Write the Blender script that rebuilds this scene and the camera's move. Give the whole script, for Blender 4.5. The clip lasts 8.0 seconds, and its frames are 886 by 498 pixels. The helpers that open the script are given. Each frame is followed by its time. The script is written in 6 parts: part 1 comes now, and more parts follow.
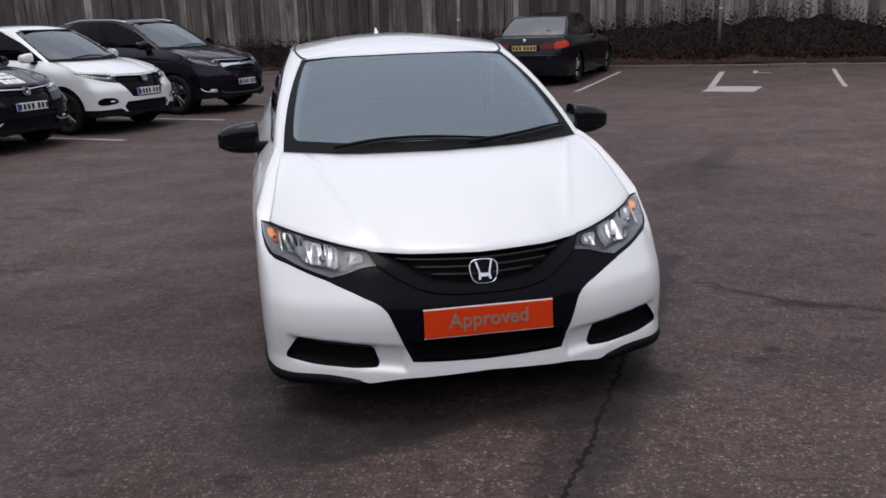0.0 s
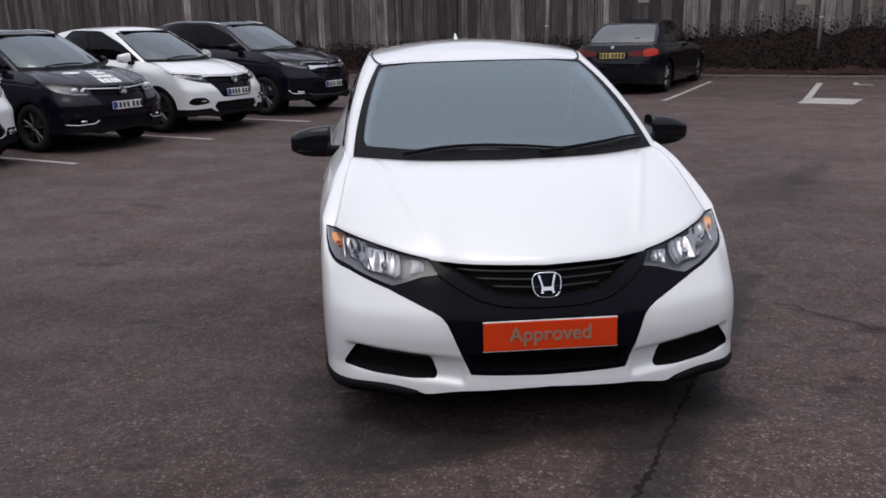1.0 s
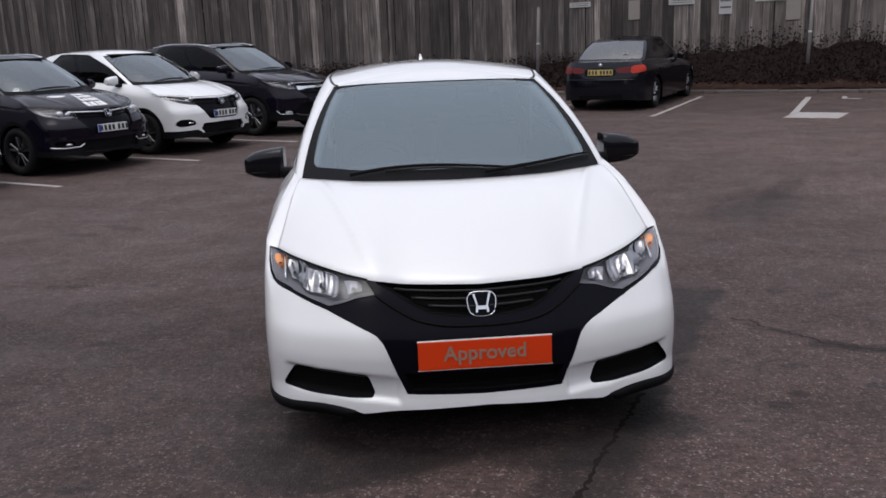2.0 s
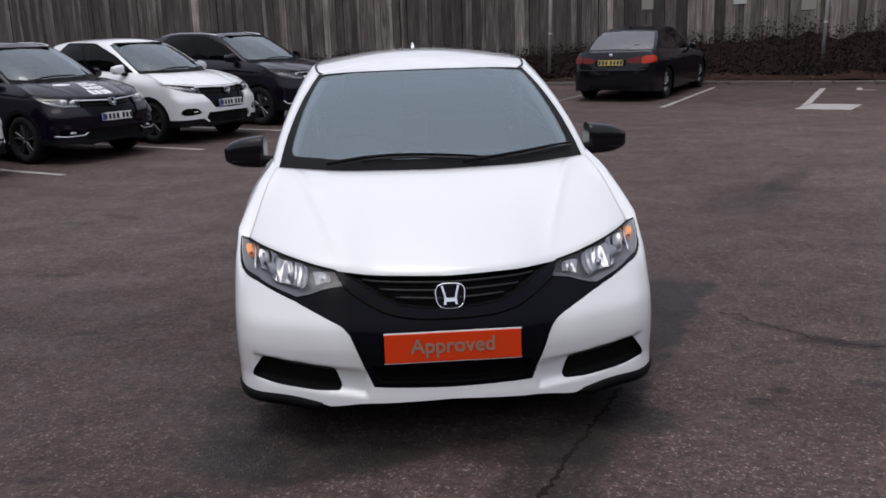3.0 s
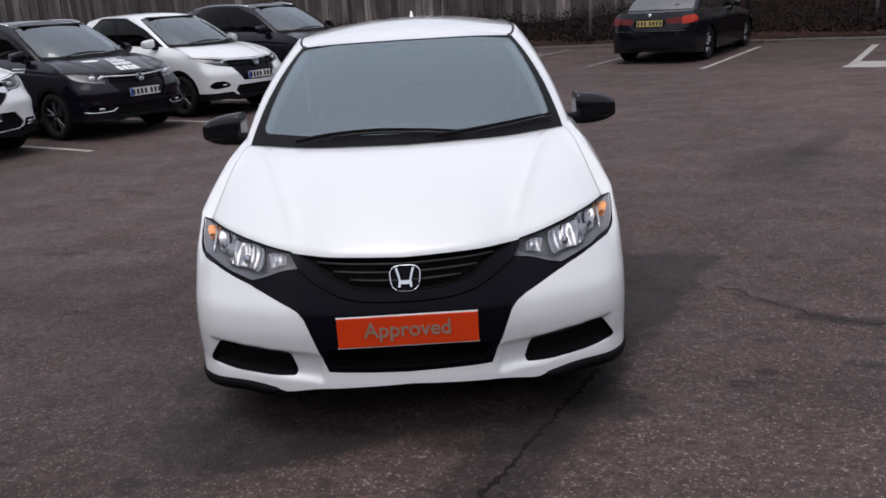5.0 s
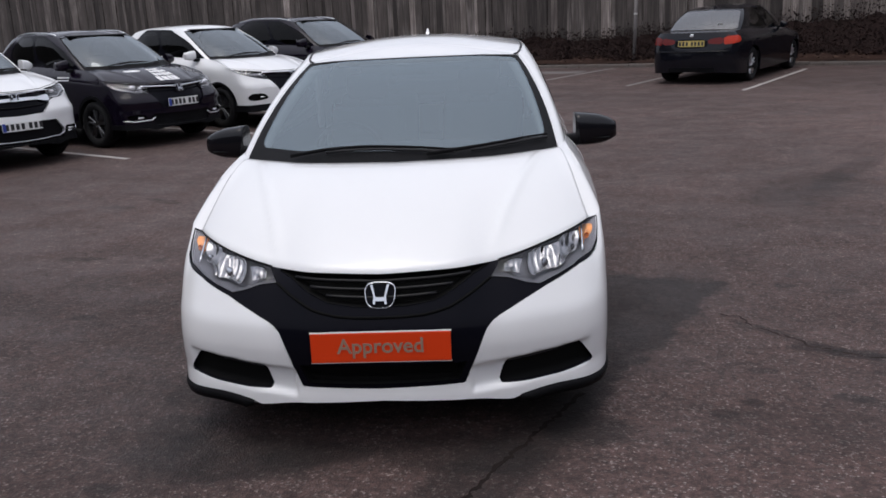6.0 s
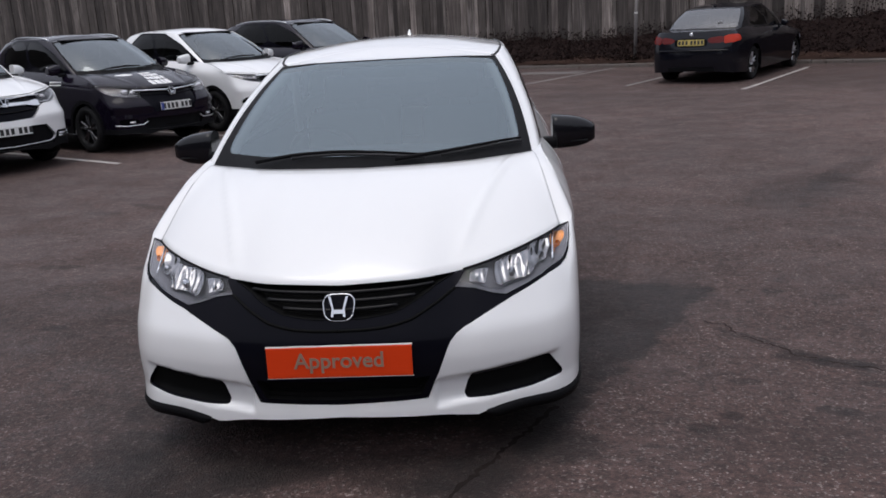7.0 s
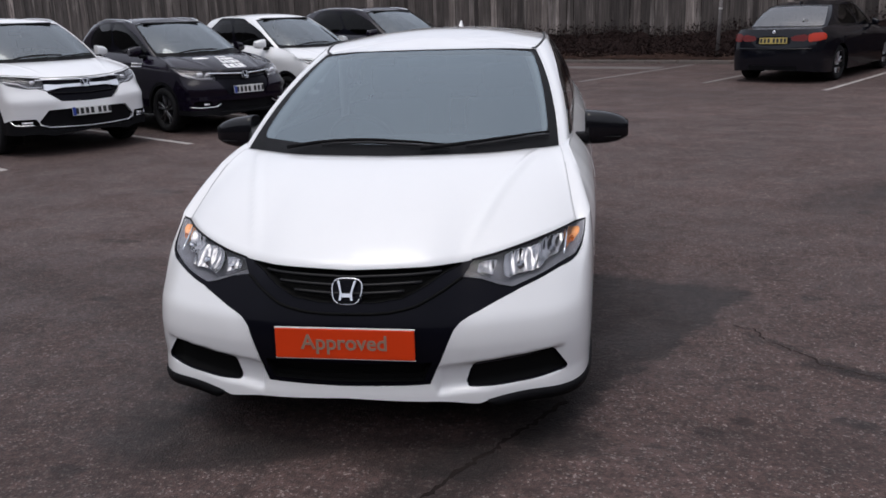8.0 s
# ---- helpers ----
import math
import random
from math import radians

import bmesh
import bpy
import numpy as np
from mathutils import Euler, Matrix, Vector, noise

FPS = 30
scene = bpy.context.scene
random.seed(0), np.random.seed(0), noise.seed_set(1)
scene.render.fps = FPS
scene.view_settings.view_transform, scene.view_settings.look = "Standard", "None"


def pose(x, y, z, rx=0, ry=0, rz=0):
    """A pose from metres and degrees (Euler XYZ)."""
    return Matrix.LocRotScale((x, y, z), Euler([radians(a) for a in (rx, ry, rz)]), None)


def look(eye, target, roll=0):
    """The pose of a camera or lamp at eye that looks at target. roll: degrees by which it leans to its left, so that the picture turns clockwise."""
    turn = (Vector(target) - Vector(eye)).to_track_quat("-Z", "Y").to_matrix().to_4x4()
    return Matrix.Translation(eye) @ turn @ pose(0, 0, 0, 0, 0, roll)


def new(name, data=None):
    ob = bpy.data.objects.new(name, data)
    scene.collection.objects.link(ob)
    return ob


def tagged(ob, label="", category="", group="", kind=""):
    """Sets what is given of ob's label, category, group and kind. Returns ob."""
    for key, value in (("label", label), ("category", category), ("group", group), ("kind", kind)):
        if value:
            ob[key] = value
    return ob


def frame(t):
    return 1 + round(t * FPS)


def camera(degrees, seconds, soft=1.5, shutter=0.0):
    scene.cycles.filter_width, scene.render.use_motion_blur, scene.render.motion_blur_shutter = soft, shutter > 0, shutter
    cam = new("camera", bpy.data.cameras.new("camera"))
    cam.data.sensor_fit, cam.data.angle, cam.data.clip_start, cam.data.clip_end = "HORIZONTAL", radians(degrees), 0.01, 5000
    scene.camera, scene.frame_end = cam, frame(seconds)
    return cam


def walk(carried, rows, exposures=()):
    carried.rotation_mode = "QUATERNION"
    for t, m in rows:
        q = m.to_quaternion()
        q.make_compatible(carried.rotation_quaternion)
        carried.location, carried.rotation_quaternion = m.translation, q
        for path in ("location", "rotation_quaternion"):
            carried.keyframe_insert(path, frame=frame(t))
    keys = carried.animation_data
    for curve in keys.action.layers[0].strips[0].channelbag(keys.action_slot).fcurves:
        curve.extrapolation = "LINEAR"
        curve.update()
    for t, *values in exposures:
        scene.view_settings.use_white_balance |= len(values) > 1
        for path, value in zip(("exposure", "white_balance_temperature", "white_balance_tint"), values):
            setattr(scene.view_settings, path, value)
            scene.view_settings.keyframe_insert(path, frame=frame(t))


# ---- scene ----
from mathutils.geometry import delaunay_2d_cdt

cam = camera(54.1, 8.0, soft=1.65)
PATH = [
    (0, (0.128, -0.077, 1.58), (0.025, 1.854, 1.07), -2.1),
    (0.5, (0.169, -0.021, 1.577), (0.032, 1.913, 1.087), -1.3),
    (1, (0.201, -0.007, 1.585), (-0.091, 1.909, 1.091), -1.4),
    (1.5, (0.316, 0.011, 1.591), (0.023, 1.936, 1.133), -1.7),
    (2, (0.469, 0.008, 1.593), (0.169, 1.933, 1.138), -2.1),
    (3.3, (0.675, 0.124, 1.571), (0.297, 2.029, 1.092), -1.7),
    (3.5, (0.698, 0.138, 1.586), (0.281, 2.035, 1.109), -1.5),
    (4, (0.743, 0.211, 1.588), (0.317, 2.103, 1.1), -2.3),
    (4.5, (0.82, 0.264, 1.576), (0.427, 2.149, 1.034), -3.4),
    (4.7, (0.875, 0.279, 1.575), (0.468, 2.157, 1.023), -3.6),
    (5.8, (1.222, 0.337, 1.593), (0.646, 2.185, 1.087), -2.9),
    (6, (1.233, 0.36, 1.58), (0.673, 2.212, 1.075), -2.7),
    (6.5, (1.272, 0.45, 1.574), (0.713, 2.308, 1.086), -2.1),
    (7, (1.353, 0.534, 1.57), (0.778, 2.382, 1.068), -3.2),
    (7.5, (1.491, 0.582, 1.572), (0.85, 2.4, 1.04), -2.0),
    (8, (1.603, 0.574, 1.567), (0.862, 2.359, 1.052), -1.9),
]
walk(cam, [(t, look(eye, target, roll)) for t, eye, target, roll in PATH])

# ---- world, sun, exposure ----
SUN_EL, SUN_AZ = 78, 205
world = bpy.data.worlds.new("overcast_sky")
scene.world = world
world.use_nodes = True
wn, wl = world.node_tree.nodes, world.node_tree.links
sky = wn.new("ShaderNodeTexSky")
sky.sky_type, sky.sun_disc = "NISHITA", False
sky.sun_elevation, sky.sun_rotation = radians(SUN_EL), radians(SUN_AZ)
sky.air_density, sky.dust_density, sky.ozone_density = 1.0, 5.0, 1.0
pale = wn.new("ShaderNodeHueSaturation")
pale.inputs["Saturation"].default_value = 0.7
wl.new(sky.outputs[0], pale.inputs["Color"])
# an even veil of cloud over most of the sky
veil = wn.new("ShaderNodeMix")
veil.data_type = "RGBA"
veil.inputs["Factor"].default_value = 0.65
veil.inputs["B"].default_value = (6.1, 6.3, 7.25, 1)
wl.new(pale.outputs[0], veil.inputs["A"])
# cloud cover: brighter overhead than at the horizon
way = wn.new("ShaderNodeTexCoord")
split = wn.new("ShaderNodeSeparateXYZ")
wl.new(way.outputs["Generated"], split.inputs[0])
cloud = wn.new("ShaderNodeMapRange")
cloud.inputs["To Min"].default_value, cloud.inputs["To Max"].default_value = 0.84, 1.2
wl.new(split.outputs["Z"], cloud.inputs["Value"])
lit = wn.new("ShaderNodeVectorMath")
lit.operation = "SCALE"
wl.new(veil.outputs["Result"], lit.inputs[0])
wl.new(cloud.outputs["Result"], lit.inputs["Scale"])
wl.new(lit.outputs[0], wn["Background"].inputs["Color"])
wn["Background"].inputs["Strength"].default_value = 0.145
sun = new("sun", bpy.data.lights.new("sun", "SUN"))
sun.data.energy, sun.data.angle, sun.data.color = 0.7, radians(40), (1.0, 0.98, 0.95)
sun.matrix_world = look((0, 0, 0), (-math.sin(radians(SUN_AZ)) * math.cos(radians(SUN_EL)), -math.cos(radians(SUN_AZ)) * math.cos(radians(SUN_EL)), -math.sin(radians(SUN_EL))))
scene.view_settings.exposure = 0.0

# ---- materials ----
def node_mat(name):
    m = bpy.data.materials.new(name)
    m.use_nodes = True
    t = m.node_tree
    return m, t.nodes, t.links, t.nodes["Principled BSDF"]


def plain(name, color, rough=0.5, metal=0.0, coat=0.0, vary=0.06, scale=6.0, fine=0.0, fine_scale=200.0, spec=0.5):
    """A surface with a slow and a fine variation of its colour and roughness, and a fine relief."""
    m, n, l, b = node_mat(name)
    co = n.new("ShaderNodeTexCoord")
    big, small = n.new("ShaderNodeTexNoise"), n.new("ShaderNodeTexNoise")
    big.inputs["Scale"].default_value, small.inputs["Scale"].default_value = scale, fine_scale
    big.inputs["Detail"].default_value = 4
    for k in (big, small):
        l.new(co.outputs["Object"], k.inputs["Vector"])
    mix = n.new("ShaderNodeMix")
    mix.data_type = "RGBA"
    mix.inputs["A"].default_value = (*[c * (1 - vary) for c in color], 1)
    mix.inputs["B"].default_value = (*[min(1, c * (1 + vary)) for c in color], 1)
    l.new(big.outputs["Fac"], mix.inputs["Factor"])
    l.new(mix.outputs["Result"], b.inputs["Base Color"])
    r = n.new("ShaderNodeMapRange")
    r.inputs["To Min"].default_value, r.inputs["To Max"].default_value = max(0.02, rough * 0.85), min(1, rough * 1.15)
    l.new(big.outputs["Fac"], r.inputs["Value"])
    l.new(r.outputs["Result"], b.inputs["Roughness"])
    b.inputs["Metallic"].default_value = metal
    b.inputs["Coat Weight"].default_value = coat
    b.inputs["Coat Roughness"].default_value = 0.04
    b.inputs["Specular IOR Level"].default_value = spec
    if fine:
        bump = n.new("ShaderNodeBump")
        bump.inputs["Strength"].default_value, bump.inputs["Distance"].default_value = fine, 0.002
        l.new(small.outputs["Fac"], bump.inputs["Height"])
        l.new(bump.outputs["Normal"], b.inputs["Normal"])
    return m


def glass_mat(name, tint, mirror=.04, rough=0.01, shade=(1, 1, 1)):
    """A thin pane: clear with a tint, with a mirror reflection that grows at grazing angles."""
    m, n, l, b = node_mat(name)
    n.remove(b)
    clear, shine, mix, lay = n.new("ShaderNodeBsdfTransparent"), n.new("ShaderNodeBsdfGlossy"), n.new("ShaderNodeMixShader"), n.new("ShaderNodeLayerWeight")
    clear.inputs["Color"].default_value = (*tint, 1)
    shine.inputs["Roughness"].default_value = rough
    shine.inputs["Color"].default_value = (*shade, 1)
    lay.inputs["Blend"].default_value = .5
    power, scale = n.new("ShaderNodeMath"), n.new("ShaderNodeMath")
    power.operation, scale.operation = "POWER", "MULTIPLY_ADD"
    power.inputs[1].default_value = 5
    scale.inputs[1].default_value, scale.inputs[2].default_value = 1 - mirror, mirror
    l.new(lay.outputs["Facing"], power.inputs[0])
    l.new(power.outputs[0], scale.inputs[0])
    l.new(scale.outputs[0], mix.inputs[0])
    l.new(clear.outputs[0], mix.inputs[1])
    l.new(shine.outputs[0], mix.inputs[2])
    l.new(mix.outputs[0], n["Material Output"].inputs["Surface"])
    return m


WHITE = plain("white_car_paint", (0.80, 0.80, 0.80), 0.32, coat=1.0, vary=0.012, scale=3)
NAVY = plain("dark_blue_car_paint", (0.006, 0.004, 0.010), 0.14, coat=0.28, vary=0.1, spec=0.16)
BLACK_PAINT = plain("black_car_paint", (0.005, 0.0055, 0.009), 0.16, coat=0.35, vary=0.1, spec=0.2)
GLOSS_BLACK = plain("gloss_black_trim", (0.004, 0.004, 0.007), 0.14, vary=0.15, spec=0.08)
MIRROR_BLACK = plain("piano_black_mirror_cap", (0.005, 0.005, 0.007), 0.16, vary=0.1, spec=0.35)
TRIM = plain("black_plastic_trim", (0.007, 0.007, 0.008), 0.5, vary=0.2, fine=0.3, fine_scale=700, spec=0.07)
SLAT = plain("satin_black_slat", (0.008, 0.008, 0.009), 0.35, vary=0.15, spec=0.2)
DARK = plain("dark_recess", (0.004, 0.004, 0.004), 0.8, spec=0.1)
SEAM = plain("dark_rubber_seal", (0.02, 0.02, 0.022), 0.7)
LINE = plain("shaded_panel_gap", (0.46, 0.46, 0.47), 0.7)
RUBBER = plain("tyre_rubber", (0.010, 0.010, 0.011), 0.85, spec=0.25, vary=0.25, scale=30, fine=0.5, fine_scale=300)
ALLOY = plain("silver_alloy", (0.74, 0.75, 0.77), 0.3, metal=1.0)
DARK_ALLOY = plain("dark_grey_alloy", (0.19, 0.19, 0.20), 0.3, metal=1.0)
CHROME = plain("chrome", (0.70, 0.71, 0.73), 0.10, metal=1.0, vary=0.02)
HOUSING = plain("grey_lamp_housing", (0.17, 0.17, 0.19), 0.45, metal=0.3, vary=0.2)
REFLECTOR = plain("bright_lamp_reflector", (0.31, 0.31, 0.32), 0.15, metal=1.0, vary=0.5, scale=45)
AMBER_MIRROR = plain("amber_tinted_reflector", (0.66, 0.28, 0.10), 0.42, metal=0.8, vary=0.45, scale=40)
AMBER = plain("amber_lens", (0.75, 0.24, 0.04), 0.15, coat=0.5)
RED_LENS = plain("red_lamp_lens", (0.13, 0.010, 0.009), 0.2, coat=0.1, spec=0.25)
RED_SUNLIT = plain("sunlit_red_lamp_lens", (0.48, 0.035, 0.014), 0.2, coat=0.1, spec=0.25)
ORANGE = plain("orange_plate", (0.78, 0.055, 0.008), 0.4, vary=0.08, scale=3, spec=0.25)
LETTER = plain("brown_grey_lettering", (0.34, 0.225, 0.165), 0.5)
PLATE_WHITE = plain("white_plate", (0.72, 0.72, 0.70), 0.4)
PLATE_YELLOW = plain("yellow_plate", (0.55, 0.42, 0.12), 0.4)
PLATE_BLUE = plain("blue_band", (0.02, 0.05, 0.30), 0.4)
INK = plain("black_ink", (0.015, 0.015, 0.015), 0.5)
STICKER = plain("white_sticker", (0.8, 0.8, 0.8), 0.5)
CLOTH = plain("dark_grey_seat_cloth", (0.035, 0.036, 0.04), 0.9, vary=0.2, scale=20, fine=0.5, fine_scale=500)
PALE_TRIM = plain("pale_grey_pillar_trim", (0.42, 0.42, 0.41), 0.7, vary=0.06)
DASH = plain("charcoal_dashboard", (0.03, 0.031, 0.034), 0.7, vary=0.15, fine=0.4, fine_scale=400)
WINDSCREEN = glass_mat("windscreen_glass", (0.33, 0.39, 0.41), .235, shade=(0.83, 0.95, 1.0))
SUV_SCREEN = glass_mat("suv_windscreen_glass", (0.30, 0.34, 0.36), .18, shade=(0.93, 1.0, 1.03))
SIDE_GLASS = glass_mat("clear_side_glass", (0.42, 0.47, 0.48), .04)
SHADE_BAND = glass_mat("shade_band_glass", (0.18, 0.22, 0.24), .21, shade=(0.89, 1.0, 1.03))
TINTED = glass_mat("dark_tinted_glass", (0.015, 0.018, 0.02), .014)
LENS = glass_mat("clear_lamp_lens", (0.96, 0.96, 0.97), .03)
PALE_REAR = glass_mat("pale_rear_glass", (0.25, 0.28, 0.30), .19)
REAR_GLASS = glass_mat("privacy_rear_glass", (0.012, 0.013, 0.015), .05)
LAMP_DARK = plain("dark_lamp_housing", (0.04, 0.04, 0.045), 0.35, metal=0.3, vary=0.2)
LAMP_BRIGHT = plain("bright_lamp_glass", (0.80, 0.80, 0.82), 0.12, metal=0.6, vary=0.1)


# ---- mesh helpers ----
def part(name, bm, material, parent, label=""):
    """Links a bmesh as one mesh object under a thing or under a part."""
    me = bpy.data.meshes.new(name)
    bm.to_mesh(me)
    bm.free()
    for m in material if isinstance(material, (list, tuple)) else [material]:
        me.materials.append(m)
    ob = new(name, me)
    ob.parent = parent
    if label:
        tagged(ob, label)
    return ob


def mesh_part(name, verts, faces, material, parent, label="", smooth=True):
    me = bpy.data.meshes.new(name)
    me.from_pydata([tuple(map(float, v)) for v in verts], [], [tuple(map(int, f)) for f in faces])
    me.materials.append(material)
    if smooth:
        me.polygons.foreach_set("use_smooth", [True] * len(me.polygons))
    me.update()
    ob = new(name, me)
    ob.parent = parent
    if label:
        tagged(ob, label)
    return ob


def thing(name, m, label, category, group="", kind=""):
    ob = new(name)
    ob.empty_display_size = 0.3
    ob.matrix_world = m
    return tagged(ob, label, category, group, kind)


def box_bm(size, centre=(0, 0, 0), bevel=0.0, segments=2, bm=None):
    bm = bm or bmesh.new()
    r = bmesh.ops.create_cube(bm, size=1.0)
    vs = r["verts"]
    bmesh.ops.scale(bm, vec=size, verts=vs)
    bmesh.ops.translate(bm, vec=centre, verts=vs)
    if bevel:
        es = {e for v in vs for e in v.link_edges}
        bmesh.ops.bevel(bm, geom=list(es), offset=bevel, segments=segments, affect="EDGES", profile=0.5)
    return bm


def smooth_bm(bm):
    for f in bm.faces:
        f.smooth = True
    return bm


def lathe(profile, turns=32, axis="x"):
    """A ring of (radius, along) points turned about the x axis."""
    n = len(profile)
    verts, faces = [], []
    for i in range(turns):
        a = 2 * math.pi * i / turns
        for r, x in profile:
            verts.append((x, r * math.cos(a), r * math.sin(a)))
    for i in range(turns):
        for j in range(n):
            a, b = i * n + j, i * n + (j + 1) % n
            c, d = ((i + 1) % turns) * n + (j + 1) % n, ((i + 1) % turns) * n + j
            faces.append((a, b, c, d))
    return verts, faces


def tube(path, radius, sides=6, closed=False):
    """A round bar along a list of points."""
    pts = [Vector(p) for p in path]
    verts, faces = [], []
    n = len(pts)
    for i, p in enumerate(pts):
        a = pts[(i - 1) % n] if closed or i else p
        b = pts[(i + 1) % n] if closed or i < n - 1 else p
        t = (b - a).normalized()
        u = t.cross(Vector((0, 0, 1)) if abs(t.z) < 0.9 else Vector((1, 0, 0))).normalized()
        w = t.cross(u)
        r = radius[i] if isinstance(radius, (list, tuple)) else radius
        for k in range(sides):
            g = 2 * math.pi * k / sides
            verts.append(p + (u * math.cos(g) + w * math.sin(g)) * r)
    for i in range(n if closed else n - 1):
        for k in range(sides):
            a, b = i * sides + k, i * sides + (k + 1) % sides
            j = (i + 1) % n
            faces.append((a, b, j * sides + (k + 1) % sides, j * sides + k))
    if not closed:
        faces.append(tuple(reversed(range(sides))))
        faces.append(tuple((n - 1) * sides + k for k in range(sides)))
    return verts, faces


def along(poly, step, closed=True):
    """The points of a polyline, no further apart than step."""
    out = []
    n = len(poly)
    for i in range(n if closed else n - 1):
        a, b = np.array(poly[i], float), np.array(poly[(i + 1) % n], float)
        k = max(1, int(math.ceil(np.hypot(*(b - a)) / step)))
        out += [a + (b - a) * j / k for j in range(k)]
    if not closed:
        out.append(np.array(poly[-1], float))
    return np.array(out)


def rounded(poly, passes=2):
    """Corner cutting, to round a closed outline."""
    p = np.array(poly, float)
    for _ in range(passes):
        q = np.roll(p, -1, axis=0)
        p = np.stack([p * 0.8 + q * 0.2, p * 0.2 + q * 0.8], 1).reshape(-1, 2)
    return p


def fillet(poly, r=.05, n=4, sy=1.0):
    """A closed outline with its corners rounded by about r. sy: how much the second coordinate is stretched."""
    p = np.array(poly, float) * [1, sy]
    out = []
    for i in range(len(p)):
        a, b, c = p[i - 1], p[i], p[(i + 1) % len(p)]
        u, w = a - b, c - b
        lu, lw = np.hypot(*u), np.hypot(*w)
        k = min(r, lu * .45, lw * .45)
        s, e = b + u / lu * k, b + w / lw * k
        for t in np.linspace(0, 1, n):
            out.append((1 - t) ** 2 * s + 2 * t * (1 - t) * b + t * t * e)
    return np.array(out) / [1, sy]


def inside(poly, pts):
    poly, pts = np.asarray(poly, float), np.asarray(pts, float)
    x, y = pts[:, 0], pts[:, 1]
    hit = np.zeros(len(pts), bool)
    a, b = poly, np.roll(poly, -1, axis=0)
    for (x0, y0), (x1, y1) in zip(a, b):
        if y0 == y1:
            continue
        cross = ((y0 > y) != (y1 > y)) & (x < (x1 - x0) * (y - y0) / (y1 - y0) + x0)
        hit ^= cross
    return hit


def cut_sheet(outer, regions, step, edge_step, fine=None):
    """Triangles over a flat outline, cut along the outlines of its regions: {name: triangles}, and the points."""
    pts, edges = [], []
    for poly in [outer] + [r[1] for r in regions]:
        p = along(poly, edge_step)
        k = len(pts)
        pts += [tuple(q) for q in p]
        edges += [(k + i, k + (i + 1) % len(p)) for i in range(len(p))]
    border = np.array(pts)
    lo, hi = border.min(0), border.max(0)
    gx, gy = np.meshgrid(np.arange(lo[0] + step / 2, hi[0], step), np.arange(lo[1] + step / 2, hi[1], step))
    gx = gx + (np.arange(gx.shape[0]) % 2)[:, None] * step * 0.5
    g = np.column_stack([gx.ravel(), gy.ravel()])
    if fine:
        # a denser net ahead of a given s and under a given height
        fs, fz, fstep = fine
        g = g[(g[:, 0] > fs) | (g[:, 1] > fz)]
        hx, hy = np.meshgrid(np.arange(lo[0] + fstep / 2, fs, fstep), np.arange(lo[1] + fstep / 2, fz, fstep))
        hx = hx + (np.arange(hx.shape[0]) % 2)[:, None] * fstep * 0.5
        g = np.vstack([g, np.column_stack([hx.ravel(), hy.ravel()])])
    g = g[inside(outer, g)]
    keep = np.ones(len(g), bool)
    for i in range(0, len(g), 500):
        d = ((g[i:i + 500, None, :] - border[None]) ** 2).sum(-1).min(1)
        keep[i:i + 500] = d > (0.45 * (fine[2] if fine else step)) ** 2
    pts += [tuple(q) for q in g[keep]]
    v2, _, tri, _, _, _ = delaunay_2d_cdt([Vector(p) for p in pts], edges, [], 0, 1e-6)
    v2 = np.array([tuple(v) for v in v2])
    tri = np.array([tuple(f) for f in tri])
    a, b, c = (v2[tri[:, k]] for k in range(3))
    area = np.cross(b - a, c - a)
    tri[area < 0] = tri[area < 0][:, ::-1]
    mid = (a + b + c) / 3
    ok = inside(outer, mid) & (np.abs(area) > 1e-9)
    tri, mid = tri[ok], mid[ok]
    owner = np.zeros(len(tri), int)
    for i, (_, poly) in enumerate(regions):
        owner[inside(poly, mid)] = i + 1
    return v2, {name: tri[owner == i] for i, name in enumerate(["rest"] + [r[0] for r in regions])}


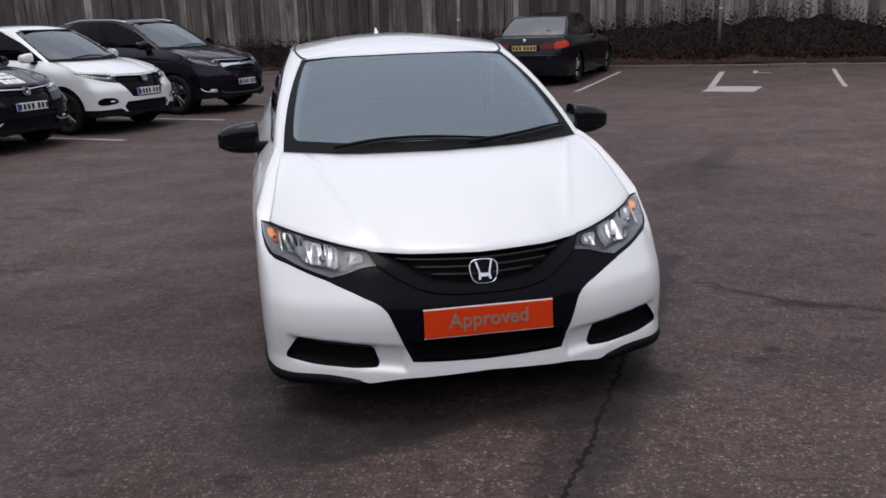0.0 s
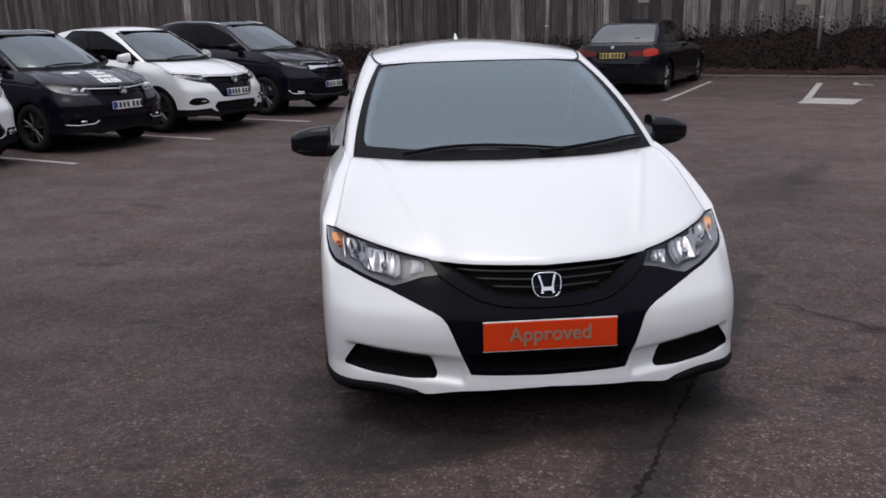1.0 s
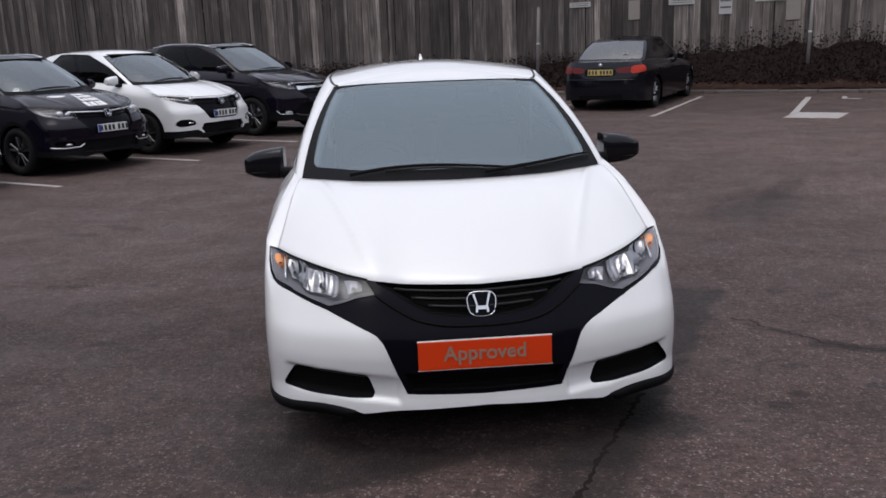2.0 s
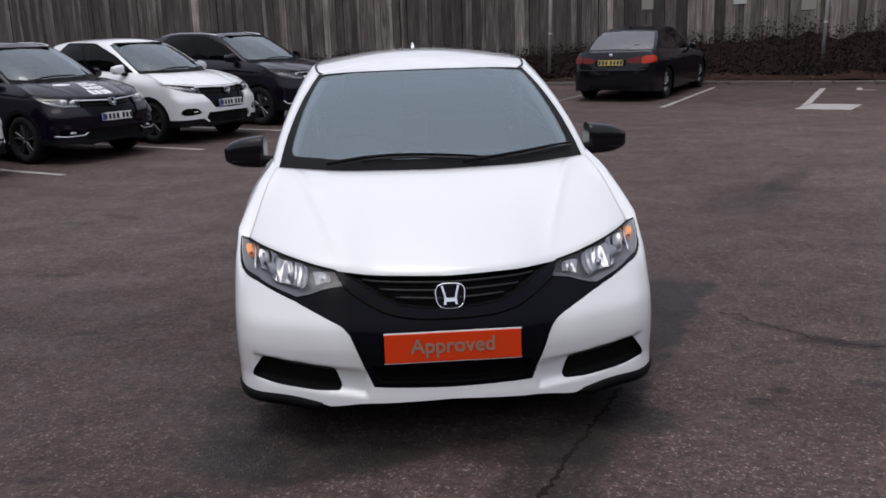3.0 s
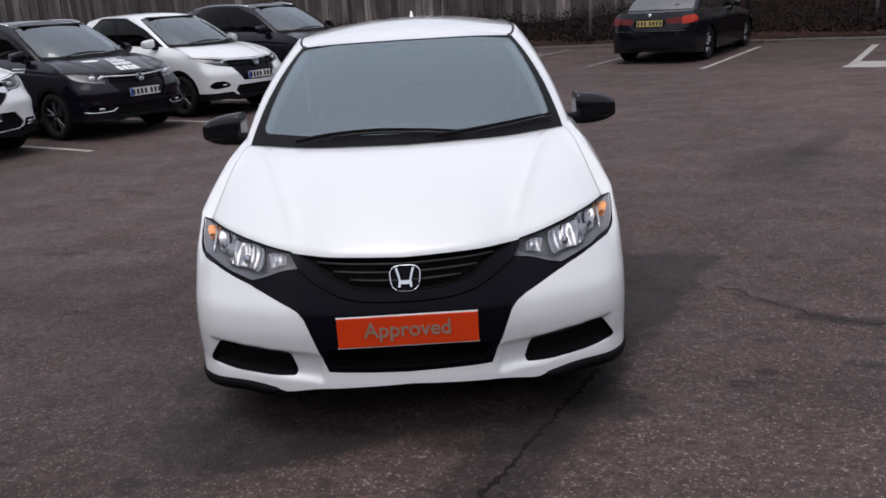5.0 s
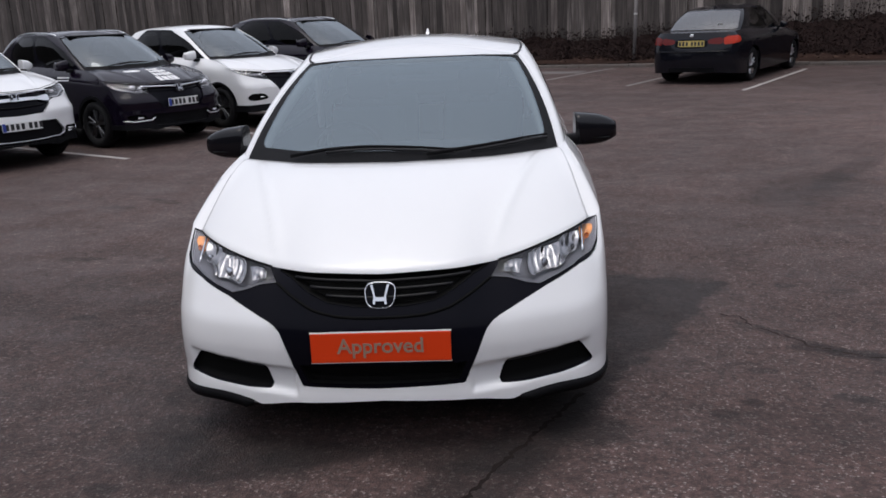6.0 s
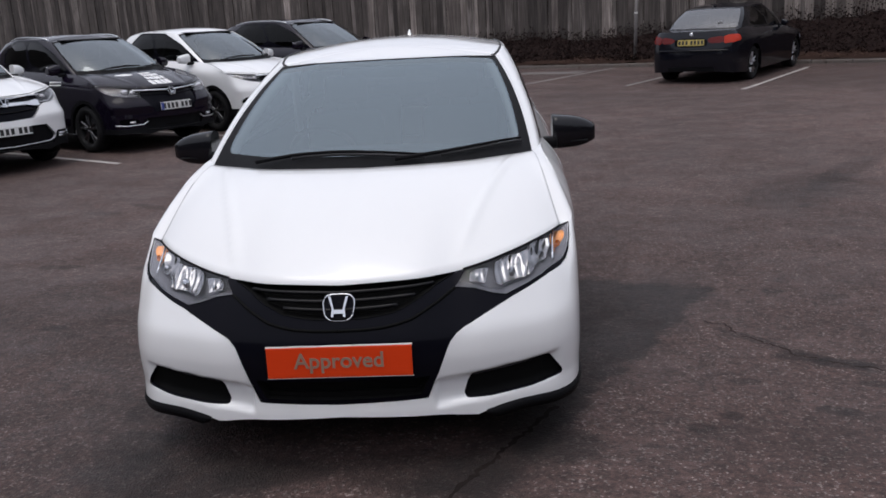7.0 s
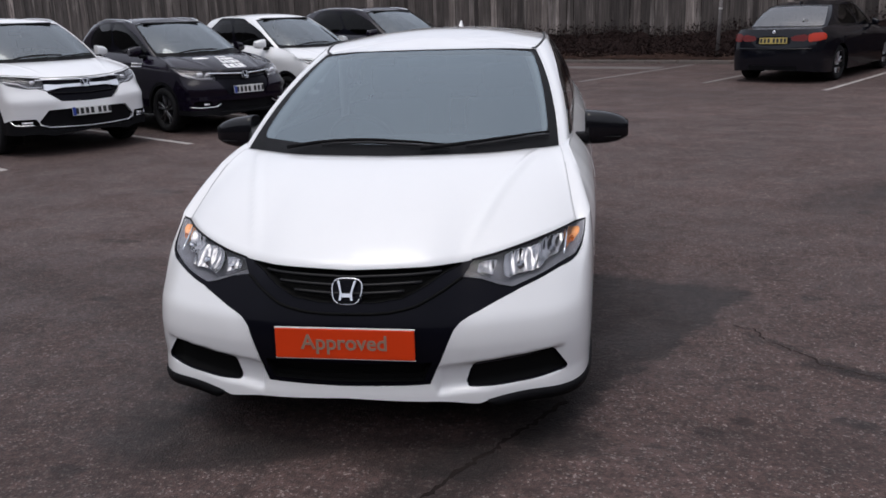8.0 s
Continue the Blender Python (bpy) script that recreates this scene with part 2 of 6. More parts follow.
def sheet_part(name, surf, v2, tri, material, parent, depth=0.0, rim=None, side="both", label=""):
    """A part over triangles of a sheet, pushed in by depth, with walls from depth to rim along its border."""
    if not len(tri):
        return None
    used = np.unique(tri)
    back = np.full(len(v2), -1)
    back[used] = np.arange(len(used))
    tri = back[tri]
    p2 = v2[used]
    verts = surf(p2[:, 0], p2[:, 1], np.full(len(p2), depth))
    faces = [tuple(t) for t in tri]
    if rim is not None:
        seen = {}
        for t in tri:
            for k in range(3):
                seen[(t[k], t[(k + 1) % 3])] = 1
        border = [(a, b) for a, b in seen if (b, a) not in seen]
        top = surf(p2[:, 0], p2[:, 1], np.full(len(p2), rim))
        ids = sorted({i for e in border for i in e})
        slot = {i: len(verts) + k for k, i in enumerate(ids)}
        far = len(ids)
        mid_edge = lambda i: abs(verts[i][0]) < 1e-5
        walls = [(slot[b], slot[a], slot[a] + far, slot[b] + far) for a, b in border if not (mid_edge(a) and mid_edge(b))]
        verts = np.vstack([verts, verts[ids], top[ids]])
        faces += walls
    n = len(verts)
    flip = verts * np.array([-1, 1, 1])
    if side == "both":
        bm = bmesh.new()
        vs = [bm.verts.new(v) for v in np.vstack([verts, flip])]
        for f in faces:
            bm.faces.new([vs[i] for i in f])
            bm.faces.new([vs[i + n] for i in reversed(f)])
        seam = [v for k, v in enumerate(vs) if abs(v.co.x) < 1e-4 and (k % n) < len(p2)]
        bmesh.ops.remove_doubles(bm, verts=seam, dist=2e-4)
        return part(name, smooth_bm(bm), material, parent, label)
    if side == "right":
        return mesh_part(name, verts, faces, material, parent, label)
    return mesh_part(name, flip, [tuple(reversed(f)) for f in faces], material, parent, label)


def grid_part(name, surf, ss, vv, material, parent, depth=0.0, thick=0.0, label=""):
    """A grid over both halves of a surface (s, v)."""
    S, V = np.meshgrid(ss, vv, indexing="ij")
    p = surf(S.ravel(), V.ravel(), np.full(S.size, depth))
    nv = len(vv)
    faces = []
    for i in range(len(ss) - 1):
        for j in range(nv - 1):
            a = i * nv + j
            faces.append((a, a + nv, a + nv + 1, a + 1))
    n = len(p)
    bm = bmesh.new()
    vs = [bm.verts.new(v) for v in np.vstack([p, p * np.array([-1, 1, 1])])]
    for f in faces:
        bm.faces.new([vs[i] for i in f])
        bm.faces.new([vs[i + n] for i in reversed(f)])
    bmesh.ops.remove_doubles(bm, verts=vs, dist=2e-4)
    if thick:
        edge = [e for e in bm.edges if e.is_boundary]
        r = bmesh.ops.extrude_edge_only(bm, edges=edge)
        bmesh.ops.translate(bm, vec=(0, 0, -thick), verts=[v for v in r["geom"] if isinstance(v, bmesh.types.BMVert)])
    return part(name, smooth_bm(bm), material, parent, label)


# ---- geometry kit ----
def smooth_curve(keys, monotone=True):
    """A smooth function through rows of (parameter, value, ...)."""
    k = np.array(keys, float)
    xs, ys = k[:, 0], k[:, 1:]
    h = np.diff(xs)
    d = np.diff(ys, axis=0) / h[:, None]
    m = np.zeros_like(ys)
    m[0], m[-1] = d[0], d[-1]
    if monotone:
        prod = d[:-1] * d[1:]
        total = np.where(np.abs(d[:-1] + d[1:]) < 1e-9, 1.0, d[:-1] + d[1:])
        m[1:-1] = np.where(prod > 0, 2 * prod / total, 0)
    else:
        m[1:-1] = (ys[2:] - ys[:-2]) / (xs[2:] - xs[:-2])[:, None]

    def value(x):
        x = np.clip(np.asarray(x, float), xs[0], xs[-1])
        i = np.clip(np.searchsorted(xs, x) - 1, 0, len(xs) - 2)
        t = ((x - xs[i]) / h[i])[..., None]
        hh = h[i][..., None]
        r = ((1 + 2 * t) * (1 - t) ** 2 * ys[i] + t * (1 - t) ** 2 * hh * m[i]
             + t * t * (3 - 2 * t) * ys[i + 1] + t * t * (t - 1) * hh * m[i + 1])
        return r[..., 0] if r.shape[-1] == 1 else r
    return value


class Shell:
    """A car's skin: lower sides (s, z), deck (s, v) with bonnet and boot, glasshouse (s, v) and roof.
    s runs round the plan from the middle of the nose over the +x side to the middle of the tail."""

    def __init__(self, plan, lean, lean_by, side, top, base, roof, crown, floor, round_h=0.22, dents=(), deck_power=1.7, ridge=0.0, bulge=0.03):
        p = np.array(plan, float)
        c = np.concatenate([[0], np.cumsum(np.hypot(*np.diff(p, axis=0).T))])
        mirrored = np.vstack([[-c[1], -p[1, 0], p[1, 1]], np.column_stack([c, p]), [2 * c[-1] - c[-2], -p[-2, 0], p[-2, 1]]])
        f = smooth_curve(mirrored, monotone=False)
        u = np.linspace(0, c[-1], 1500)
        q = f(u)
        q[0, 0] = q[-1, 0] = 0
        self.tab_s = np.concatenate([[0], np.cumsum(np.hypot(*np.diff(q, axis=0).T))])
        self.tab = q
        self.length = self.tab_s[-1]
        t = np.gradient(q, self.tab_s, axis=0)
        t /= np.hypot(t[:, 0], t[:, 1])[:, None]
        self.tab_n = np.column_stack([t[:, 1], -t[:, 0]])
        self.widest = int(np.argmax(q[:, 0]))
        place = self.at
        self.lean = smooth_curve(lean)
        self.lean_by = smooth_curve([(place(a), b) for a, b in lean_by])
        self.side = smooth_curve(side)
        self.top = smooth_curve([(place(a), z, i) for a, z, i in top])
        self.base = smooth_curve([(place(a), x, y, z) for a, x, y, z in base])
        self.roofline = smooth_curve([(place(a), x, y, z) for a, x, y, z in roof])
        self.crown = smooth_curve(crown)
        self.floor = [(place(a), z) for a, z in floor]
        self.round_h, self.dents, self.deck_power, self.ridge, self.bulge = round_h, dents, deck_power, ridge, bulge

    def at(self, where):
        """s of ('f', x) on the nose, ('s', y) on the side, ('r', x) on the tail, or a number."""
        if not isinstance(where, tuple):
            return float(where)
        kind, v = where
        w = self.widest
        if kind == "f":
            return float(np.interp(v, self.tab[:w, 0], self.tab_s[:w]))
        if kind == "r":
            return float(np.interp(-v, -self.tab[w:, 0], self.tab_s[w:]))
        return float(np.interp(v, self.tab[:, 1], self.tab_s))

    def plan(self, s):
        return np.stack([np.interp(s, self.tab_s, self.tab[:, k]) for k in (0, 1)], -1)

    def normal(self, s):
        n = np.stack([np.interp(s, self.tab_s, self.tab_n[:, k]) for k in (0, 1)], -1)
        return n / np.linalg.norm(n, axis=-1)[..., None]

    def skin(self, s, z, depth=0.0):
        s, z = np.asarray(s, float), np.asarray(z, float)
        w = self.lean_by(s)
        tz = self.top(s)
        r = np.clip((z - (tz[..., 0] - self.round_h)) / self.round_h, 0, 1)
        back = self.lean(z) * w * np.where(s < self.length / 2, 1.0, -1.0)
        inset = self.side(z) * np.clip(1 - w, 0, 1) + tz[..., 1] * r ** 2.2
        for s0, s1, z0, z1, sa, sb, za, zb, d, *tilt in self.dents:
            zt = z - (tilt[0] if tilt else 0.0) * (s - s0)
            a = np.clip((s - s0) / sa, 0, 1) * np.clip((s1 - s) / sb, 0, 1)
            b = np.clip((zt - z0) / za, 0, 1) * np.clip((z1 - zt) / zb, 0, 1)
            inset = inset + d * (a * a * (3 - 2 * a)) * (b * b * (3 - 2 * b))
        xy = self.plan(s) - self.normal(s) * (inset + depth)[..., None]
        xy[..., 1] += back
        xy[..., 0] = np.maximum(xy[..., 0], 0) * (s > 1e-6) * (s < self.length - 1e-6)
        return np.concatenate([xy, z[..., None]], -1)

    def deck(self, s, v, depth=0.0):
        s, v = np.asarray(s, float), np.asarray(v, float)
        a, b = self.skin(s, self.top(s)[..., 0]), self.base(s)
        p = a + (b - a) * v[..., None]
        p[..., 2] = a[..., 2] + (b[..., 2] - a[..., 2]) * (1 - (1 - v) ** self.deck_power) - depth
        if self.ridge:
            line = 0.40 + 0.28 * v
            p[..., 2] += self.ridge * np.exp(-((p[..., 0] - line) / 0.017) ** 2) * np.clip(v * 4, 0, 1) * np.clip((1 - v) * 6, 0, 1) * (p[..., 1] < 1.2)
        return p

    def glass(self, s, v, depth=0.0):
        s, v = np.asarray(s, float), np.asarray(v, float)
        a, b = self.base(s), self.roofline(s)
        p = a + (b - a) * v[..., None]
        n = self.normal(s)
        out = self.bulge * 4 * v * (1 - v) - depth
        p[..., :2] += n * (out * 0.75)[..., None]
        p[..., 2] += out * 0.6
        p[..., 0] = np.maximum(p[..., 0], 0) * (s > 1e-6) * (s < self.length - 1e-6)
        return p

    def roof(self, s, w, depth=0.0):
        s, w = np.asarray(s, float), np.asarray(w, float)
        r = self.roofline(s)
        y0, y1 = self.roofline(0.0)[1], self.roofline(self.length)[1]
        yc = np.clip(r[..., 1], y0 + 0.25, y1 - 0.25)
        p = r.copy()
        p[..., 0] = r[..., 0] * (1 - w)
        p[..., 1] = r[..., 1] + (yc - r[..., 1]) * w
        across = 1 - (1 - w) ** 2
        p[..., 2] = r[..., 2] + (self.crown(p[..., 1]) - r[..., 2]) * across - depth
        p[..., 0] *= (s > 1e-6) * (s < self.length - 1e-6)
        return p


HATCH = dict(
    plan=[(0, 0), (.26, .015), (.40, .058), (.49, .078), (.60, .118), (.705, .162), (.788, .216), (.850, .295), (.884, .42), (.898, .62), (.909, .9),
          (.914, 1.5), (.914, 2.6), (.895, 3.3), (.86, 3.8), (.77, 4.12), (.5, 4.25), (0, 4.30)],
    lean=[(.12, .02), (.185, -.008), (.23, -.005), (.28, .003), (.40, .0), (.49, .014), (.56, .05), (.64, .098), (.66, .115), (.68, .135), (.70, .163), (.72, .19), (.77, .25), (.80, .28), (1.1, .5)],
    lean_by=[(("f", 0), 1), (("f", .30), 1.15), (("f", .44), 1.3), (("f", .60), 1.22), (("f", .72), 1.32), (("f", .79), 1.42), (("f", .827), 1.46), (("f", .850), 1.33), (("f", .864), 1.19), (("f", .880), .98), (("s", .60), .52), (("s", .76), .2), (("s", .95), 0), (("s", 3.8), 0), (("r", .7), .25), (("r", 0), .3)],
    side=[(.12, .03), (.18, .012), (.30, .008), (.5, .0), (.72, .0), (.9, .012), (1.05, .03)],
    top=[(("f", 0), .679, 0), (("f", .2), .682, 0), (("f", .40), .684, 0), (("f", .50), .697, 0), (("f", .62), .721, 0), (("f", .74), .744, 0), (("f", .83), .760, 0), (("f", .868), .770, .0), (("s", .52), .800, .012), (("s", .64), .832, .028), (("s", .80), .884, .052), (("s", .95), .945, .085),
         (("s", 1.12), .985, .10), (("s", 1.4), 1.0, .085), (("s", 3.0), 1.09, .09), (("s", 3.7), 1.13, .1), (("r", .72), 1.12, .10), (("r", .45), 1.06, .08), (("r", 0), 1.05, .08)],
    base=[(("f", 0), 0, .892, .980), (("f", .42), .40, .952, .981), (("f", .79), .655, 1.09, .983), (("f", .868), .746, 1.135, .988), (("s", 1.0), .782, 1.22, 1.0), (("s", 1.5), .805, 1.5, 1.006),
          (("s", 3.0), .798, 3.0, 1.096), (("s", 3.7), .72, 3.62, 1.135), (("r", .72), .64, 3.98, 1.125), (("r", .45), .42, 4.13, 1.07), (("r", 0), 0, 4.17, 1.06)],
    roof=[(("f", 0), 0, 1.965, 1.401), (("f", .42), .36, 1.985, 1.398), (("f", .79), .53, 2.03, 1.39), (("f", .868), .598, 2.06, 1.385), (("s", 1.0), .626, 2.12, 1.397), (("s", 1.5), .648, 2.35, 1.428),
          (("s", 3.0), .616, 3.0, 1.448), (("s", 3.7), .575, 3.5, 1.40), (("r", .72), .50, 3.70, 1.375), (("r", .45), .35, 3.80, 1.375), (("r", 0), 0, 3.84, 1.385)],
    crown=[(1.9, 1.40), (2.2, 1.462), (2.6, 1.505), (3.0, 1.511), (3.5, 1.464), (3.9, 1.385)],
    floor=[(0, .225), (("f", .30), .213), (("f", .498), .190), (("f", .515), .200), (("f", .68), .219), (("f", .82), .212), (("s", .6), .215), (("s", 3.7), .2), (("r", .5), .25), (("r", 0), .27)],
    dents=[(.75, 1.6, .02, .36, .14, .14, .14, .14, .005), (.325, .85, .226, .338, .03, .07, .022, .012, .020, .08)], ridge=.011, round_h=.2)


# ---- cars ----
def warp(spec, wx, ys, yt, zs, zt):
    """The numbers of another car: the same tables with other widths, lengths and heights."""
    Y = lambda y: float(np.interp(y, ys, yt))
    Z = lambda z: float(np.interp(z, zs, zt))
    K = lambda k: (k[0], k[1] * wx if k[0] in "fr" else Y(k[1])) if isinstance(k, tuple) else k
    d = dict(spec)
    d["plan"] = [(x * wx, Y(y)) for x, y in spec["plan"]]
    d["lean"] = [(Z(z), v) for z, v in spec["lean"]]
    d["side"] = [(Z(z), v) for z, v in spec["side"]]
    d["lean_by"] = [(K(k), v) for k, v in spec["lean_by"]]
    d["top"] = [(K(k), Z(z), i) for k, z, i in spec["top"]]
    for key in ("base", "roof"):
        d[key] = [(K(k), x * wx, Y(y), Z(z)) for k, x, y, z in spec[key]]
    d["crown"] = [(Y(y), Z(z)) for y, z in spec["crown"]]
    d["floor"] = [(K(k), Z(z)) for k, z in spec["floor"]]
    d["dents"] = []
    return d


def wheel(parent, x, y, r, width, rim, rim_r=0.72, spokes=10, twin=False):
    """A tyre with tread grooves and a spoked rim, its outer face on the side of x."""
    w = width / 2
    prof = [(r * .64, -w * .8), (r * .80, -w), (r * .93, -w * .97), (r * .985, -w * .78), (r, -w * .5), (r, -w * .36), (r * .975, -w * .33), (r * .975, -w * .27), (r, -w * .24),
            (r, w * .24), (r * .975, w * .27), (r * .975, w * .33), (r, w * .36), (r, w * .5), (r * .985, w * .78), (r * .93, w * .97), (r * .80, w), (r * .64, w * .8)]
    hub = new("wheel")
    hub.parent = parent
    hub.location = (x, y, r)
    out = 1 if x > 0 else -1
    v, f = lathe(prof, 40)
    mesh_part("tyre", v, f, RUBBER, hub)
    R = r * rim_r
    rv, rf = lathe([(R * .97, -w * .75), (R * 1.0, w * .78 * out), (R * .955, w * .86 * out), (R * .90, w * .7 * out), (R * .88, -w * .7 * out)], 36)
    bm = bmesh.new()
    vs = [bm.verts.new(p) for p in rv]
    for q in rf:
        bm.faces.new([vs[i] for i in q])
    for k in range(spokes):
        a = 2 * math.pi * (k + (0.18 * (-1) ** k if twin else 0)) / spokes
        b = box_bm((w * .30, R * .82, R * .13), (w * .62 * out, R * .50, 0), 0.006, 1)
        bmesh.ops.rotate(b, cent=(0, 0, 0), matrix=Matrix.Rotation(a, 3, "X"), verts=b.verts)
        me = bpy.data.meshes.new("spoke")
        b.to_mesh(me)
        b.free()
        bm.from_mesh(me)
        bpy.data.meshes.remove(me)
    part("rim", bm, rim, hub)
    cv, cf = lathe([(0.001, w * .72 * out), (R * .20, w * .72 * out), (R * .22, w * .5 * out), (0.001, w * .45 * out)], 20)
    mesh_part("hub_cap", cv, cf, rim, hub)
    dv, df = lathe([(R * .05, -w * .1), (R * .86, -w * .1), (R * .86, -w * .25), (R * .05, -w * .25)], 28)
    mesh_part("brake_disc", dv, df, DARK_ALLOY, hub)
    return hub


def plate_part(parent, centre, face, w=.52, h=.111, ground=None, bars=(.055,) * 7, tilt=0.0, blue=True):
    """A number plate with plain bars for its characters. face: -1 towards the nose, +1 towards the tail."""
    x, y, z = centre
    base = part("number_plate", box_bm((w, .008, h), (0, 0, 0), .002, 1), ground, parent, "")
    base.location, base.rotation_euler = (x, y, z), (radians(tilt), 0, 0)
    gap = .014
    total = sum(bars) + gap * (len(bars) - 1) + .03
    cx = -total / 2 + (.022 if blue else 0)
    for k, bw in enumerate(bars):
        if k == 4:
            cx += .03
        part("character_bar", box_bm((bw - .012, .003, h * .68), (cx + bw / 2, face * .005, 0)), INK, base)
        cx += bw + gap
    if blue:
        part("blue_band", box_bm((.042, .003, h * .94), (-w / 2 + .024, face * .0052, 0)), PLATE_BLUE, base)
    return base


def mirror_bm(x0, x1, y, z, h, deep):
    """A door mirror's housing: rounded sections that shrink outwards."""
    verts, faces = [], []
    n, m = 20, 9
    for i in range(m):
        t = i / (m - 1)
        x = x0 + (x1 - x0) * t
        hh = h * (1.0 - .12 * t - .42 * t ** 4)
        dd = deep * (1 - .35 * t ** 3)
        zc = z + h * (.10 - .06 * t)
        for k in range(n):
            a = 2 * math.pi * k / n
            ca, sa = math.cos(a), math.sin(a)
            px = abs(ca) ** .6 * math.copysign(1, ca)
            pz = abs(sa) ** .65 * math.copysign(1, sa)
            verts.append((x, y + px * dd / 2 + .03 * t, zc + pz * hh / 2))
    for i in range(m - 1):
        for k in range(n):
            a, b = i * n + k, i * n + (k + 1) % n
            faces.append((a, b, b + n, a + n))
    faces.append(tuple(range(n)))
    faces.append(tuple(reversed([(m - 1) * n + k for k in range(n)])))
    bm = bmesh.new()
    vs = [bm.verts.new(v) for v in verts]
    for f in faces:
        bm.faces.new([vs[i] for i in f])
    bmesh.ops.recalc_face_normals(bm, faces=bm.faces)
    for f in bm.faces:
        f.smooth = len(f.verts) < 8
    return bm


def skin_line(name, sh, pts, parent, radius=.0025, material=None, surf=None, both=True, out=0.0, label=""):
    """A thin round bar laid along (s, z) points of the skin, on one or both sides."""
    p = along(pts, .03, closed=False)
    xyz = (surf or sh.skin)(p[:, 0], p[:, 1], np.full(len(p), -out))
    for side in (1, -1) if both else (1,):
        v, f = tube(xyz * np.array([side, 1, 1]), radius, 6)
        mesh_part(name, v, f, material or LINE, parent, label)


def arch(sh, y, z, r, n=26):
    """The outline of a wheel arch on the side, open at the foot."""
    s = sh.at(("s", y))
    pts = [(s + r * math.cos(a), z + r * math.sin(a)) for a in np.linspace(math.pi, 0, n)]
    return [(s - r, -.1)] + pts + [(s + r, -.1)]


def build_car(root, sh, paint, features, wheels, windows, pillars=None, step=.045, deck_names=("bonnet", "boot_lid"), roof_mat=None, glass=(None, None), body_name="body", fine=None):
    """All of a car's skin: lower body with its features cut in, deck, glasshouse and roof, floor pan and wheels."""
    L = sh.length
    ss = np.linspace(0, L, 160)
    top = [(s, float(sh.top(s)[0])) for s in ss]
    floor = smooth_curve(sh.floor)
    outer = [(s, float(floor(s))) for s in ss] + top[::-1]
    regions = [(f["name"] + "|%d" % i, f["poly"]) for i, f in enumerate(features)]
    wheel_r = wheels["r"]
    for y in wheels["y"]:
        regions.append(("void", arch(sh, y, wheel_r, wheel_r + wheels.get("gap", .035))))
    v2, tris = cut_sheet(outer, regions, step, step * .5, fine)
    sheet_part(body_name, sh.skin, v2, tris["rest"], paint, root, 0, .03)
    for i, f in enumerate(features):
        tri = tris[f["name"] + "|%d" % i]
        for side in (("both",) if f.get("both", True) else ("right", "left")):
            ob = sheet_part(f["name"], sh.skin, v2, tri, f["mat"], root, f.get("depth", 0), f.get("rim"), side, f.get("label", ""))
            if f.get("cover") and ob:
                sheet_part("lens", sh.skin, v2, tri, f["cover"], ob, 0, None, side)
    # deck: bonnet ahead of the cowl, shoulders, boot
    s_front, s_rear = sh.at(pillars["front"]), sh.at(pillars["rear"])
    vv = np.linspace(0, 1, 22)
    shut = pillars.get("shut", lambda v: s_front + 0 * np.asarray(v))
    bonnet = lambda s, v, d=0.0: sh.deck(np.asarray(s) * shut(v) / s_front, v, d)
    wing = lambda s, v, d=0.0: sh.deck(shut(v) + (np.asarray(s) - s_front) * (s_rear - shut(v)) / (s_rear - s_front), v, d)
    grid_part(deck_names[0], bonnet, np.linspace(0, s_front, 60), vv, paint, root, 0, .004)
    grid_part("shoulder", wing, np.concatenate([np.linspace(s_front, s_front + .5, 40), np.linspace(s_front + .55, s_rear, 40)]), vv[::2] if len(vv) % 2 else vv, paint, root, 0, None)
    grid_part(deck_names[1], sh.deck, np.linspace(s_rear, L, 30), vv[::2], paint, root, 0, .01)
    # glasshouse
    H = .5
    surf = lambda s, w, d=0.0: sh.glass(s, np.asarray(w) / H, d)
    gl_regions = [(w["name"] + "|%d" % i, [(s, v * H) for s, v in w["poly"]]) for i, w in enumerate(windows)]
    v2, tris = cut_sheet([(s, 0) for s in ss] + [(s, H) for s in ss[::-1]], gl_regions, .06, .03)
    sheet_part("pillar_frame", surf, v2, tris["rest"], paint, root, 0, .03)
    for i, w in enumerate(windows):
        for side in (("both",) if w.get("both", True) else ("right", "left")):
            ob = sheet_part(w["name"], surf, v2, tris[w["name"] + "|%d" % i], w["mat"], root, w.get("depth", .004), w.get("rim"), side, w.get("label", ""))
            if ob and w.get("pane"):
                ob.visible_shadow = False
    grid_part("roof", sh.roof, np.linspace(0, L, 90), np.linspace(0, 1, 12), roof_mat or paint, root, 0)
    # floor pan and wheel housings
    xs, ys = sh.tab[:, 0], sh.tab[:, 1]
    bm = bmesh.new()
    pick = range(0, len(xs), 40)
    zf = .05 + float(floor(L / 2))
    ring = [(xs[i] * .96, ys[i] + (.03 if ys[i] < 1 else -.03), zf) for i in pick]
    ring = ring + [(-x, y, z) for x, y, z in reversed(ring[1:-1])]
    lo = [bm.verts.new(p) for p in ring]
    hi = [bm.verts.new((x * .98, y, z + .05)) for x, y, z in ring]
    bm.faces.new(lo)
    bm.faces.new(hi)
    for i in range(len(lo)):
        j = (i + 1) % len(lo)
        bm.faces.new((lo[i], lo[j], hi[j], hi[i]))
    bmesh.ops.recalc_face_normals(bm, faces=bm.faces)
    part("floor_pan", bm, DARK, root)
